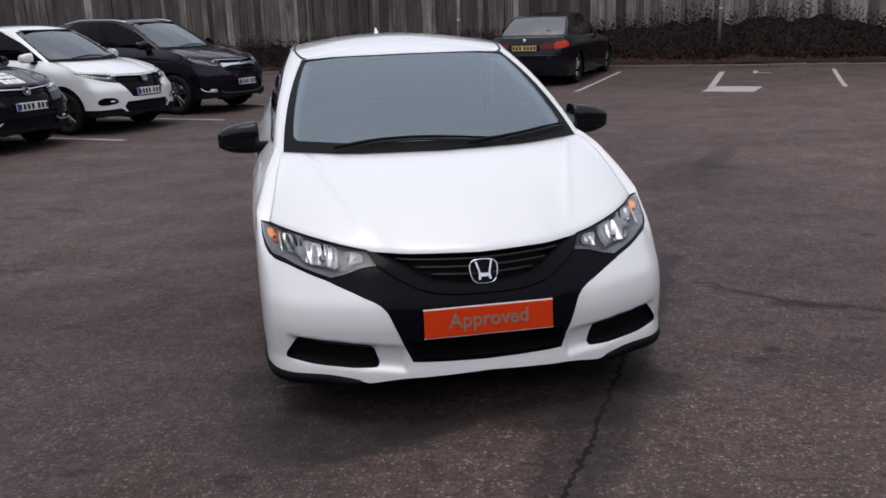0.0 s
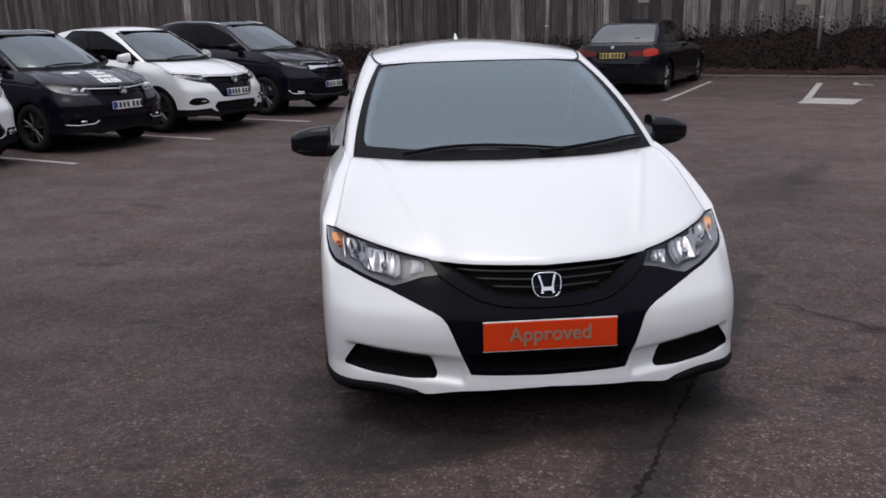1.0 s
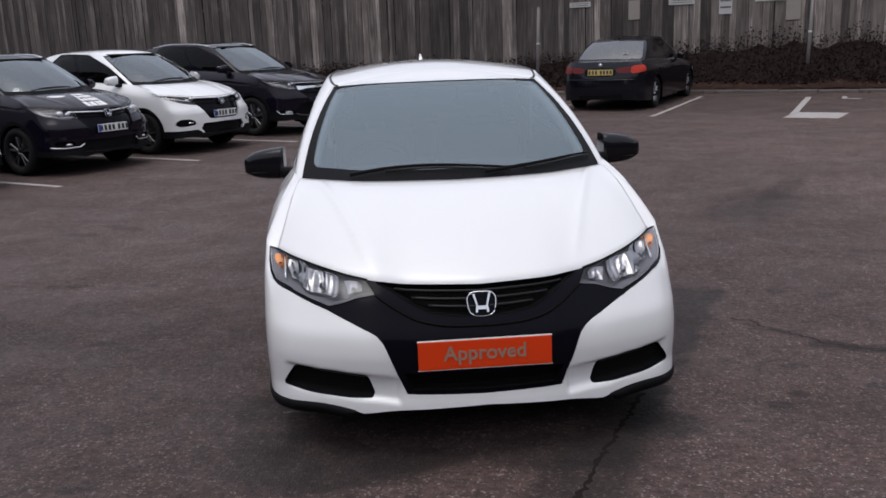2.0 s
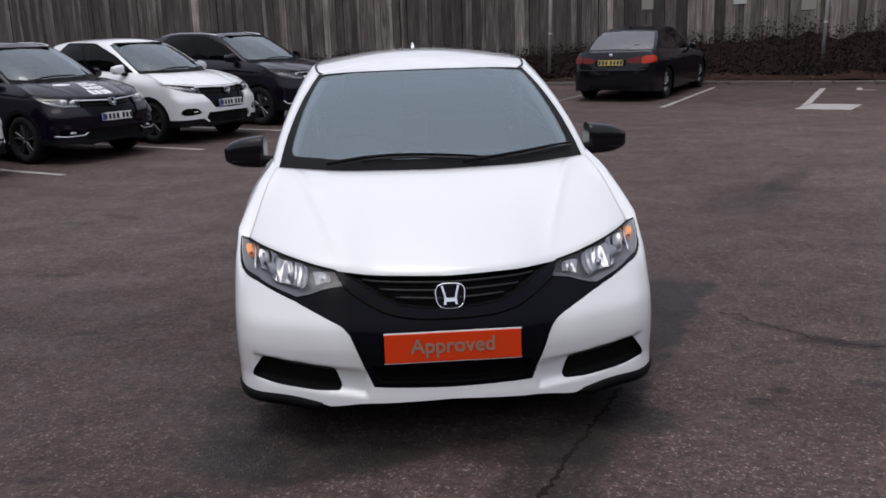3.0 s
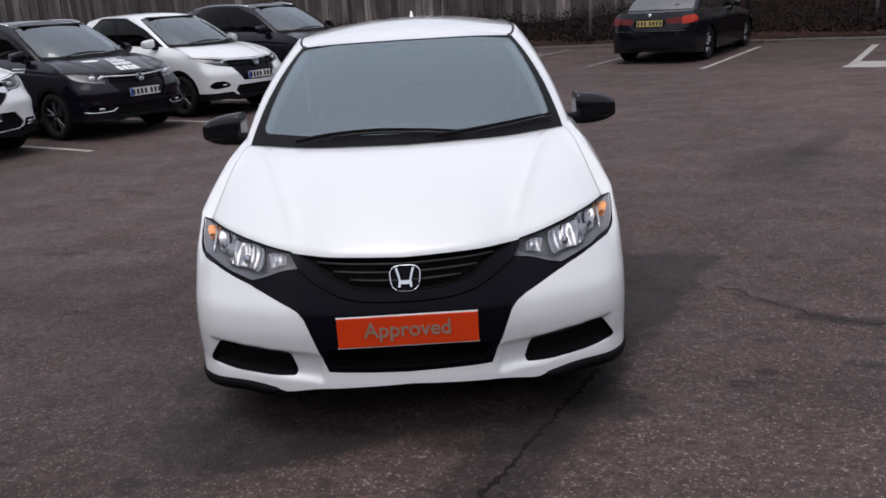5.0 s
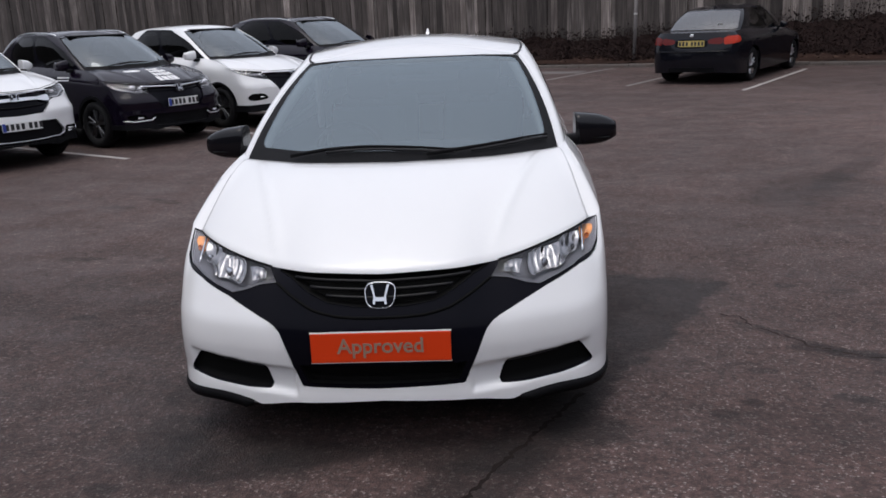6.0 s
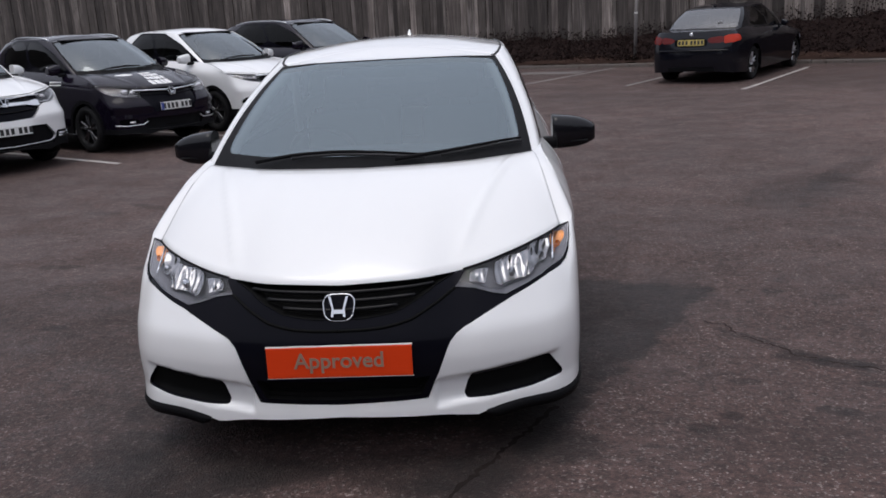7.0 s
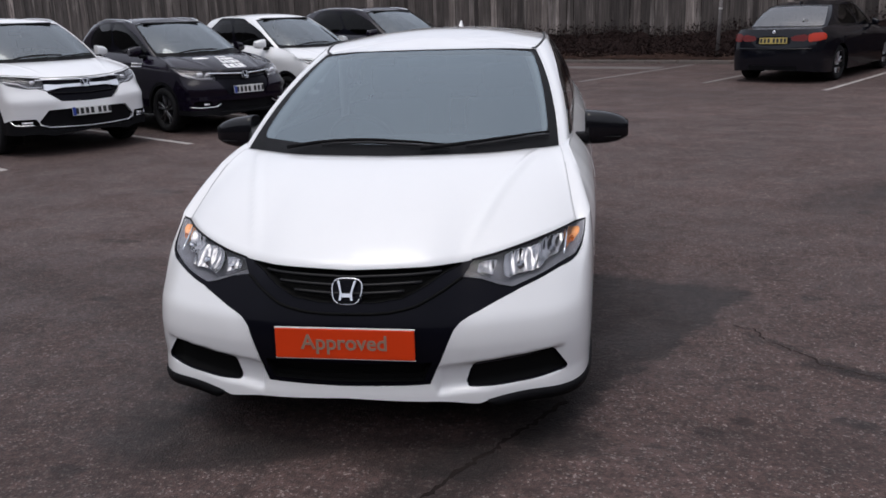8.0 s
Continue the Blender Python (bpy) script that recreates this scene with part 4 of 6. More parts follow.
def suv(name, m, label, spec, paint, style, rim, group):
    root = thing(name, m, label, "car", group)
    ledge = {"bar": (.30, 1.15, .575, .80, .12, .30, .035, .14, -.035), "facelift": (.30, 1.15, .575, .78, .12, .30, .10, .10, -.022), "large": (.30, 1.2, .60, .82, .15, .30, .06, .10, -.022)}[style]
    sh = Shell(**{**spec, "dents": [ledge, (0.0, 1.3, .30, .50, -1.0, .4, .05, .10, -.018)]})
    F, S, R = (lambda x: sh.at(("f", x))), (lambda y: sh.at(("s", y))), (lambda x: sh.at(("r", x)))
    T = lambda s: float(sh.top(s)[0])
    ze = T(0)
    W = float(sh.tab[:, 0].max())
    length = float(sh.tab[-1, 1])
    yw = (.92, .92 + 2.59) if length < 4.4 else (.93, .93 + 2.66)
    r = .335 if length < 4.4 else .36
    tops = lambda a, b, d, n=10: [(s, T(s) - d) for s in np.linspace(a, b, n)]
    tip = sh.at(("f", .96 * W))
    zp = {"bar": .615, "facelift": .62, "large": .54}[style]
    back = S(.50)
    Tz = lambda x, d: (F(x * W), T(F(x * W)) - d)
    if style == "large":
        lens = [Tz(.52, .145)] + tops(F(.52 * W), back, .014) + [(back, T(back) - .05), Tz(.90, .135), Tz(.74, .165)]
        grille = [(-.05, ze - .305), (F(.36 * W), ze - .29), (F(.50 * W), ze - .18), (F(.54 * W), ze - .012), (-.05, ze - .012)]
        mouth = [(-.05, .30), (F(.62 * W), .33), (F(.66 * W), .44), (F(.54 * W), .575), (-.05, .59)]
        skirt = [(-.05, 0), (S(.55), 0), (S(.55), .42), (F(.93 * W), .475), (F(.70 * W), .475), (F(.62 * W), .345), (-.05, .335)]
        fog = rounded([(F(.66 * W), .385), (F(.93 * W), .385), (F(.95 * W), .47), (F(.70 * W), .465)], 2)
    elif style == "facelift":
        lens = [Tz(.54, .145)] + tops(F(.54 * W), back, .020) + [(back, T(back) - .03), Tz(.90, .095), Tz(.74, .135)]
        grille = [(-.05, .540), (F(.36 * W), .548), (F(.50 * W), ze - .14), (F(.545 * W), ze - .11), (F(.545 * W), ze - .012), (-.05, ze - .012)]
        mouth = [(-.05, .305), (F(.46 * W), .31), (F(.54 * W), .40), (F(.48 * W), .478), (-.05, .488)]
        skirt = [(-.05, 0), (S(.55), 0), (S(.55), .375), (F(.90 * W), .375), (F(.60 * W), .385), (F(.52 * W), .33), (-.05, .33)]
        fog = rounded([(F(.60 * W), .465), (F(.88 * W), .435), (F(.94 * W), .485), (F(.88 * W), .560), (F(.68 * W), .555)], 2)
    else:
        lens = [Tz(.50, .145)] + tops(F(.50 * W), back, .014) + [(back, T(back) - .045), Tz(.90, .135), Tz(.74, .160)]
        grille = [(-.05, .535), (F(.36 * W), .545), (F(.50 * W), ze - .13), (F(.60 * W), ze - .035), (F(.60 * W), ze - .012), (-.05, ze - .012)]
        mouth = [(-.05, .30), (F(.50 * W), .31), (F(.58 * W), .43), (F(.50 * W), .47), (-.05, .46)]
        skirt = [(-.05, 0), (F(.80 * W), 0), (S(.55), 0), (S(.55), .345), (F(.80 * W), .34), (F(.6 * W), .35), (-.05, .345)]
        fog = rounded([(F(.62 * W), .40), (F(.86 * W), .40), (F(.90 * W), .45), (F(.84 * W), .475), (F(.64 * W), .465)], 2)
    sill = [(S(yw[0] + r), 0), (S(yw[1] - r), 0), (S(yw[1] - r), .37), (S(yw[0] + r), .37)]
    def ring(y):
        return arch(sh, y, r, r + .085)
    features = [
        dict(name="front_door", poly=[(S(yw[0] + .52), .30), (S(yw[0] + 1.55), .30), (S(yw[0] + 1.55), 1.4), (S(yw[0] + .52), 1.4)], mat=paint, both=False, rim=.02),
        dict(name="rear_door", poly=[(S(yw[0] + 1.553), .30), (S(yw[0] + 2.3), .30), (S(yw[0] + 2.45), 1.4), (S(yw[0] + 1.553), 1.4)], mat=paint, both=False, rim=.02),
        dict(name="bumper_skirt", poly=skirt, mat=TRIM, depth=-.004, rim=.02, label="black plastic bumper skirt"),
        dict(name="sill_cladding", poly=sill, mat=TRIM, both=False, depth=-.006, rim=.02),
        dict(name="arch_trim", poly=ring(yw[0]), mat=TRIM, both=False, depth=-.008, rim=.02, label="black plastic wheel arch trim"),
        dict(name="arch_trim", poly=ring(yw[1]), mat=TRIM, both=False, depth=-.008, rim=.02, label="black plastic wheel arch trim"),
        dict(name="tail_lamp", poly=[(S(length - .5), ze - .05), (R(.5), ze - .08), (R(.5), ze + .1), (S(length - .5), ze + .1)], mat=RED_LENS, both=False, rim=.02),
        dict(name="grille", poly=grille, mat=GLOSS_BLACK, depth=.03, rim=0, label="gloss black grille"),
        *([dict(name="grille_wing", poly=[(-.05, ze - .118), (F(.30 * W), ze - .118), (F(.50 * W), ze - .150), (F(.56 * W), ze - .085), (F(.50 * W), ze - .070), (F(.36 * W), ze - .082), (-.05, ze - .078)], mat=ALLOY, depth=-.008, rim=.02, label="broad silver grille wing")] if style == "large" else []),
        dict(name="bumper_mouth", poly=mouth, mat=TRIM, depth=.03, rim=0),
        dict(name="fog_lamp_recess", poly=fog, mat=DARK, both=False, depth=.03, rim=0),
        dict(name="headlamp", poly=lens, mat=LAMP_DARK, both=False, depth=.05, rim=.002, label="clear headlamp over a dark housing", cover=LENS),
    ]
    kr = 3.62 if length < 4.4 else 4.0
    s66 = tip
    windows = [
        dict(name="windscreen_border", poly=[(-.05, -.1), (s66, -.1), (s66, 1.1), (-.05, 1.1)], mat=TRIM, depth=.004, rim=.012),
        dict(name="windscreen", poly=fillet([(-.3, .07), (s66 - .10, .09), (s66 - .08, .96), (-.3, .98)], .05, 5, .5), mat=SUV_SCREEN, pane=True, label="windscreen reflecting a grey sky"),
        dict(name="window_trim", poly=fillet([(S(1.10), .02), (S(kr - .30), .03), (S(kr - .20), .5), (S(kr - .48), .955), (S(1.6), .955), (S(1.22), .55)], .04, 4, .5), mat=GLOSS_BLACK, both=False, depth=.002, rim=.02),
        dict(name="side_window", poly=rounded([(S(1.15), .06), (S(yw[0] + 1.50), .06), (S(yw[0] + 1.50), .90), (S(1.62), .90), (S(1.25), .5)], 1), mat=TINTED, both=False, pane=True),
        dict(name="side_window", poly=rounded([(S(yw[0] + 1.58), .06), (S(kr - .35), .08), (S(kr - .25), .5), (S(kr - .5), .90), (S(yw[0] + 1.58), .90)], 1), mat=TINTED, both=False, pane=True),
        dict(name="rear_window", poly=fillet([(R(.5), .1), (R(0) + .4, .1), (R(0) + .4, .9), (R(.48), .9)], .05, 4, .5), mat=TINTED, pane=True),
    ]
    build_car(root, sh, paint, features, dict(y=yw, r=r, x=W - .01, w=.22, rim=rim, spokes=10, twin=True), windows, dict(front=("f", .96 * W), rear=("r", .60)), step=.05, deck_names=("bonnet", "rear_deck"))
    # lamps, chrome and plate
    for side in (1, -1):
        for t, rad, hang in ((.60, .036, .085), (.71, .046, .085)) if style == "bar" else ((.64, .030, .075),):
            sc = F(t * W)
            c = sh.skin(sc, T(sc) - hang, .020)
            bm = bmesh.new()
            bmesh.ops.create_uvsphere(bm, u_segments=14, v_segments=8, radius=rad)
            bmesh.ops.scale(bm, vec=(1.25, .5, .8), verts=bm.verts)
            bmesh.ops.translate(bm, vec=(c[0] * side, c[1], c[2]), verts=bm.verts)
            part("projector_lens", smooth_bm(bm), LAMP_BRIGHT, root)
        strip = {"bar": ((.56, .125), (.74, .140), (.88, .118), (.95, .080)), "facelift": ((.58, .085), (.74, .080), (.88, .062), (.95, .045)), "large": ((.54, .130), (.70, .145), (.80, .105), (.93, .085))}[style]
        q = along([Tz(a, b) for a, b in strip], .04, closed=False)
        v, f = tube(sh.skin(q[:, 0], q[:, 1], np.full(len(q), .012)) * np.array([side, 1, 1]), .0065, 6)
        mesh_part("lamp_strip", v, f, LAMP_BRIGHT, root)
        q = along([Tz(a, .024) for a in (.52, .66, .80, .93)], .04, closed=False)
        v, f = tube(sh.skin(q[:, 0], q[:, 1], np.full(len(q), .006)) * np.array([side, 1, 1]), .007, 6)
        mesh_part("lamp_brow", v, f, SEAM, root)
        if style == "large":
            q = along([(0, .345), (F(.55 * W), .36), (F(.66 * W), .40)], .05, closed=False)
            v, f = tube(sh.skin(q[:, 0], q[:, 1], np.full(len(q), -.004)) * np.array([side, 1, 1]), .007, 6)
            mesh_part("skid_strip", v, f, DARK_ALLOY if paint is NAVY else ALLOY, root, "thin metal bumper strip")
            q = along([(F(.95 * W), .46), (F(.92 * W), .405), (F(.88 * W), .398), (F(.72 * W), .395)], .03, closed=False)
            v, f = tube(sh.skin(q[:, 0], q[:, 1], np.full(len(q), -.002)) * np.array([side, 1, 1]), .011, 6)
            mesh_part("fog_trim", v, f, CHROME, root, "chrome fog lamp trim")
        elif style == "bar":
            q = along([(F(.50 * W), .425), (F(.57 * W), .385), (F(.80 * W), .378), (F(.93 * W), .395)], .04, closed=False)
            v, f = tube(sh.skin(q[:, 0], q[:, 1], np.full(len(q), .0)) * np.array([side, 1, 1]), .009, 6)
            mesh_part("bumper_strip", v, f, ALLOY, root, "thin silver bumper strip")
        zf = .425 if style == "bar" else .43 if style == "large" else .50
        q = along([(F(.68 * W), zf), (F(.76 * W), zf)] if style != "large" else [(F(.74 * W), zf), (F(.86 * W), zf)], .05, closed=False)
        v, f = tube(sh.skin(q[:, 0], q[:, 1], np.full(len(q), .01)) * np.array([side, 1, 1]), .012 if style == "facelift" else .018, 6)
        mesh_part("fog_lamp", v, f, LAMP_BRIGHT, root)
        mm = new("door_mirror")
        mm.parent = root
        zb = float(sh.base(S(1.3))[2])
        part("housing", mirror_bm(side * (W - .05), side * (W + .12), 1.52, zb + .05, .16, .13), paint, mm)
        part("arm", smooth_bm(box_bm((.10, .08, .05), (side * (W - .06), 1.47, zb - .01), .015, 2)), TRIM, mm)
        part("glass", box_bm((.13, .004, .12), (side * (W + .035), 1.59, zb + .06), .002, 1), CHROME, mm)
        if style != "facelift":
            rail = [sh.roof(S(y), .05, -.002 - .016 * min(1, 6 * t, 6 * (1 - t))) * np.array([side, 1, 1]) for y, t in zip(np.linspace(1.2, kr - .1, 24), np.linspace(0, 1, 24))]
            v, f = tube(rail, .013, 6)
            mesh_part("roof_rail", v, f, ALLOY, root, "silver roof rail")
    zb = {"bar": (.055, .105), "facelift": (.03, .10), "large": (.032, .20)}[style]
    for k, zz in enumerate(zb):
        q = along([(0, ze - zz), (F(.40 * W), ze - zz + .015), (F(.60 * W), ze - zz * .6)], .04, closed=False)
        p = sh.skin(q[:, 0], q[:, 1], np.full(len(q), .004))
        v, f = tube(np.vstack([(p * [-1, 1, 1])[:0:-1], p]), (.016, .006)[k] if style != "large" else (.010, .008)[k], 6)
        mesh_part("grille_bar", v, f, CHROME if k == 0 else TRIM, root, "chrome grille bar" if k == 0 else "")
    c = sh.skin(0.0, ze - .07, 0.0)
    badge_shape(root, (0, c[1] - .02, ze - .072), (.125, .105), -15)
    c = sh.skin(0.0, zp, 0.0)
    plate_part(root, (0, c[1] - .012, zp), -1, ground=PLATE_WHITE, tilt=-4)
    skin_line("panel_gap", sh, [(s, 0) for s in np.linspace(0, s66, 30)], root, .004, SEAM, surf=lambda s, v, d=0: sh.deck(s, v, d))
    skin_line("panel_gap", sh, [(s66, v) for v in np.linspace(0, 1, 12)], root, .003, SEAM, surf=lambda s, v, d=0: sh.deck(s, v, d))
    wiper(root, sh, -F(.5), .05, F(.2), .11, .04)
    wiper(root, sh, F(.1), .05, s66 - .15, .10, .02)
    for x in (-.36, .36):
        seat(root, x, 2.15, .55)
    part("dashboard", smooth_bm(box_bm((1.35, .6, .3), (0, 1.5, .93), .08, 3)), DASH, root)
    part("headlining", box_bm((1.0, 1.5, .02), (0, 2.7, float(sh.crown(2.6)) - .09), .01, 1), CLOTH, root)
    part("rear_view_mirror", smooth_bm(box_bm((.24, .03, .07), (0, 1.98, float(sh.crown(2.1)) - .17), .012, 2)), TRIM, root)
    steering_wheel(root, -.36, 1.78, .98)
    return root, sh


def bonnet_sticker(root, sh):
    """White bars for the unreadable words, an oval on a dark bonnet, and two small bars on the front door."""
    def flat(name, pts, label):
        n = len(pts)
        low = [(x, y, z - .003) for x, y, z in pts]
        mesh_part(name, list(pts) + low, [tuple(range(n)), tuple(range(2 * n - 1, n - 1, -1))] + [(k, k + n, (k + 1) % n + n, (k + 1) % n) for k in range(n)], STICKER, root, label, smooth=False)
    def spot(x, v):
        s = float(np.interp(abs(x), sh.deck(np.linspace(0, .8, 60), np.full(60, v))[:, 0], np.linspace(0, .8, 60)))
        p = sh.deck(s, v, -.004)
        return (math.copysign(p[0], x), p[1], p[2])
    # three rows that run along the bonnet, the front row the largest
    for v0, v1, x0, widths in ((.08, .25, -.19, (.085, .10, .065, .10)), (.29, .42, -.15, (.06, .07, .05, .07, .06)), (.46, .57, -.12, (.05, .06, .045, .05, .06)), (.61, .68, -.10, (.045, .05, .04, .05))):
        x = x0
        for k, w in enumerate(widths):
            tall = (.0, .012, -.008)[k % 3]
            flat("bonnet_mark", [spot(x, v0 + tall), spot(x + w * .78, v0), spot(x + w * .78, v1), spot(x, v1 - tall)], "white unreadable bonnet sticker")
            x += w
    ring = [sh.deck(.36 + .13 * math.cos(a), .60 + .055 * math.sin(a), -.004) for a in np.linspace(0, 2 * math.pi, 20)[:-1]]
    flat("oval_sticker", [(-x, y, z) for x, y, z in ring], "white oval bonnet sticker")
    for z in (.965, 1.005):
        q = [sh.skin(sh.at(("s", y)), z + dz, -.006) for y, dz in ((1.45, 0), (1.76, 0), (1.76, .018), (1.45, .018))]
        flat("door_mark", [(-x, y, zz) for x, y, zz in q], "white unreadable lettering on the door")


def black_saloon(m):
    spec = warp(HATCH, 1.04, [0, .65, 1.1, 2.05, 3.84, 4.3], [0, .72, 1.45, 2.25, 4.15, 4.63], HZ, [.13, .20, .46, .64, .73, .92, .95, 1.0, 1.39, 1.49])
    K = lambda y: ("s", float(np.interp(y, [0, .65, 1.1, 2.05, 3.84, 4.3], [0, .72, 1.45, 2.25, 4.15, 4.63])))
    spec["top"] = [t for t in spec["top"] if t[0][0] == "f" or (t[0][0] == "s" and t[0][1] < 2)] + [(K(3.0), .97, .10), (K(3.7), 1.0, .10), (("r", .74), .985, .06), (("r", .45), .985, .03), (("r", 0), .985, .03)]
    spec["base"] = [t for t in spec["base"] if t[0][0] == "f" or (t[0][0] == "s" and t[0][1] < 2)] + [(K(3.0), .79, 3.15, .985), (K(3.7), .745, 3.74, 1.03), (("r", .74), .69, 3.98, 1.005), (("r", .45), .46, 4.06, 1.005), (("r", 0), 0, 4.10, 1.01)]
    spec["roof"] = [t for t in spec["roof"] if t[0][0] == "f" or (t[0][0] == "s" and t[0][1] < 2)] + [(K(3.0), .60, 3.0, 1.40), (K(3.7), .585, 3.28, 1.385), (("r", .74), .555, 3.40, 1.375), (("r", .45), .38, 3.45, 1.385), (("r", 0), 0, 3.48, 1.395)]
    spec["crown"] = [(1.9, 1.40), (2.4, 1.475), (2.9, 1.475), (3.5, 1.40)]
    spec["lean_by"] = [(k, v) for k, v in spec["lean_by"] if k[0] != "r"] + [(("r", .75), .2), (("r", 0), .35)]
    spec["lean"] = [(.12, .10), (.25, .05), (.45, .0), (.60, .01), (.72, .06), (.9, .12), (1.05, .13)]
    root = thing("saloon_car", m, "black four-door saloon with a yellow rear plate and red tail lamps", "car")
    sh = Shell(**spec)
    F, S, R = (lambda x: sh.at(("f", x))), (lambda y: sh.at(("s", y))), (lambda x: sh.at(("r", x)))
    end = sh.length
    features = [
        dict(name="front_door", poly=[(S(1.55), .25), (S(2.6), .25), (S(2.6), 1.3), (S(1.55), 1.3)], mat=BLACK_PAINT, both=False, rim=.02),
        dict(name="rear_door", poly=[(S(2.603), .25), (S(3.45), .25), (S(3.65), 1.3), (S(2.603), 1.3)], mat=BLACK_PAINT, both=False, rim=.02),
        dict(name="boot_lid", poly=[(R(.62), .66), (end + .05, .66), (end + .05, 1.2), (R(.66), 1.2)], mat=BLACK_PAINT, rim=.02),
        dict(name="tail_lamp", poly=rounded([(S(4.28), .92), (S(4.26), .80), (R(.70), .760), (R(.62), .760), (R(.62), .91)], 1), mat=RED_LENS, both=False, depth=-.004, rim=.02, label="red outer tail lamp"),
        dict(name="boot_lamp", poly=rounded([(R(.61), .900), (R(.61), .765), (R(.34), .775), (R(.32), .86)], 1), mat=RED_LENS, both=False, depth=-.004, rim=.02, label="dark red inner tail lamp"),
        dict(name="plate_recess", poly=rounded([(R(.32), .70), (end + .4, .70), (end + .4, .86), (R(.32), .86)], 1), mat=GLOSS_BLACK, depth=.02, rim=0),
        dict(name="diffuser", poly=[(R(.5), 0), (end + .05, 0), (end + .05, .33), (R(.45), .33)], mat=TRIM, depth=-.003, rim=.02),
        dict(name="headlamp", poly=[(F(.5), .60), (F(.5), .67), (S(.6), .70), (S(.6), .62)], mat=HOUSING, both=False, depth=.01, rim=0),
        dict(name="grille", poly=[(F(.05), .48), (F(.3), .48), (F(.3), .63), (F(.05), .63)], mat=GLOSS_BLACK, both=False, depth=.02, rim=0),
    ]
    s66 = sh.at(("f", .885))
    windows = [
        dict(name="windscreen", poly=rounded([(-.3, .05), (s66 - .12, .06), (s66 - .10, .96), (-.3, .98)], 2), mat=TINTED, pane=True),
        dict(name="side_window", poly=fillet([(S(1.75), .06), (S(2.56), .06), (S(2.56), .92), (S(2.0), .92)], .05, 4, .5), mat=TINTED, both=False, pane=True),
        dict(name="side_window", poly=fillet([(S(2.64), .06), (S(3.70), .08), (S(3.55), .92), (S(2.64), .92)], .05, 4, .5), mat=TINTED, both=False, pane=True),
        dict(name="rear_window", poly=fillet([(R(.735), .05), (end + .4, .04), (end + .4, .96), (R(.72), .95)], .06, 4, .5), mat=PALE_REAR, pane=True, label="rear window reflecting a pale sky"),
    ]
    build_car(root, sh, BLACK_PAINT, features, dict(y=(.82, 3.63), r=.325, x=.895, w=.225, rim=ALLOY, spokes=10, twin=True), windows, dict(front=("f", .885), rear=("r", .70)), step=.045, deck_names=("bonnet", "boot_top"))
    # the -x lamp takes a brighter red, sunlight through the lens painted in
    for ob in root.children:
        if ob.name.startswith("tail_lamp") and ob.data.vertices[0].co.x < 0:
            ob.data.materials[0] = RED_SUNLIT
            tagged(ob, "red outer tail lamp with sunlight painted into its lens")
    for dx, w in ((0, .035), (.055, .03)):
        a = sh.glass(R(.30 + dx), .26, -.006)
        ob = part("window_sticker", box_bm((w, .004, .035)), STICKER, root, "small white window sticker")
        ob.location, ob.rotation_euler = (-a[0], a[1], a[2]), (radians(-58), 0, 0)
    yb = float(sh.skin(end, .79)[1])
    plate_part(root, (0, yb - .008, .785), 1, ground=PLATE_YELLOW, tilt=8, blue=False)
    v, f = lathe([(.001, -.006), (.035, -.006), (.037, .004), (.001, .006)], 20)
    ob = mesh_part("badge", v, f, CHROME, root)
    ob.location, ob.rotation_euler = (0, float(sh.skin(end, .93)[1]) + .005, .93), (0, 0, radians(90))
    for side in (1, -1):
        mm = new("door_mirror")
        mm.parent = root
        part("housing", mirror_bm(side * .90, side * 1.03, 1.85, .99, .13, .12), BLACK_PAINT, mm)
        part("arm", smooth_bm(box_bm((.10, .07, .04), (side * .86, 1.83, .955), .012, 2)), TRIM, mm)
        for y in (2.45, 3.4):
            p = sh.skin(S(y), .80)
            part("door_handle", smooth_bm(box_bm((.03, .18, .03), (side * (p[0] + .012), y, .80), .01, 2)), BLACK_PAINT, root)
    q = along([(R(.70), .635), (end, .635)], .04, closed=False)
    p = sh.skin(q[:, 0], q[:, 1], np.full(len(q), -.004))
    v, f = tube(np.vstack([p, (p * [-1, 1, 1])[-2::-1]]), .012, 6)
    mesh_part("bumper_ledge", v, f, BLACK_PAINT, root)
    bm = smooth_bm(box_bm((.03, .14, .05), (0, 3.30, 1.43), .012, 2))
    part("aerial_fin", bm, BLACK_PAINT, root)
    for x in (-.36, .36):
        seat(root, x, 2.45, .34)
        part("parcel_shelf", box_bm((1.1, .5, .03), (0, 3.8, 1.0), .01, 1), DASH, root)
    return root


# ---- ground ----
def rise(y):
    """Height of the yard, which climbs gently towards the far kerb."""
    return float(np.interp(y, [7, 10, 12, 16.3, 18.5, 24], [0, .008, .025, .070, .078, .176]))


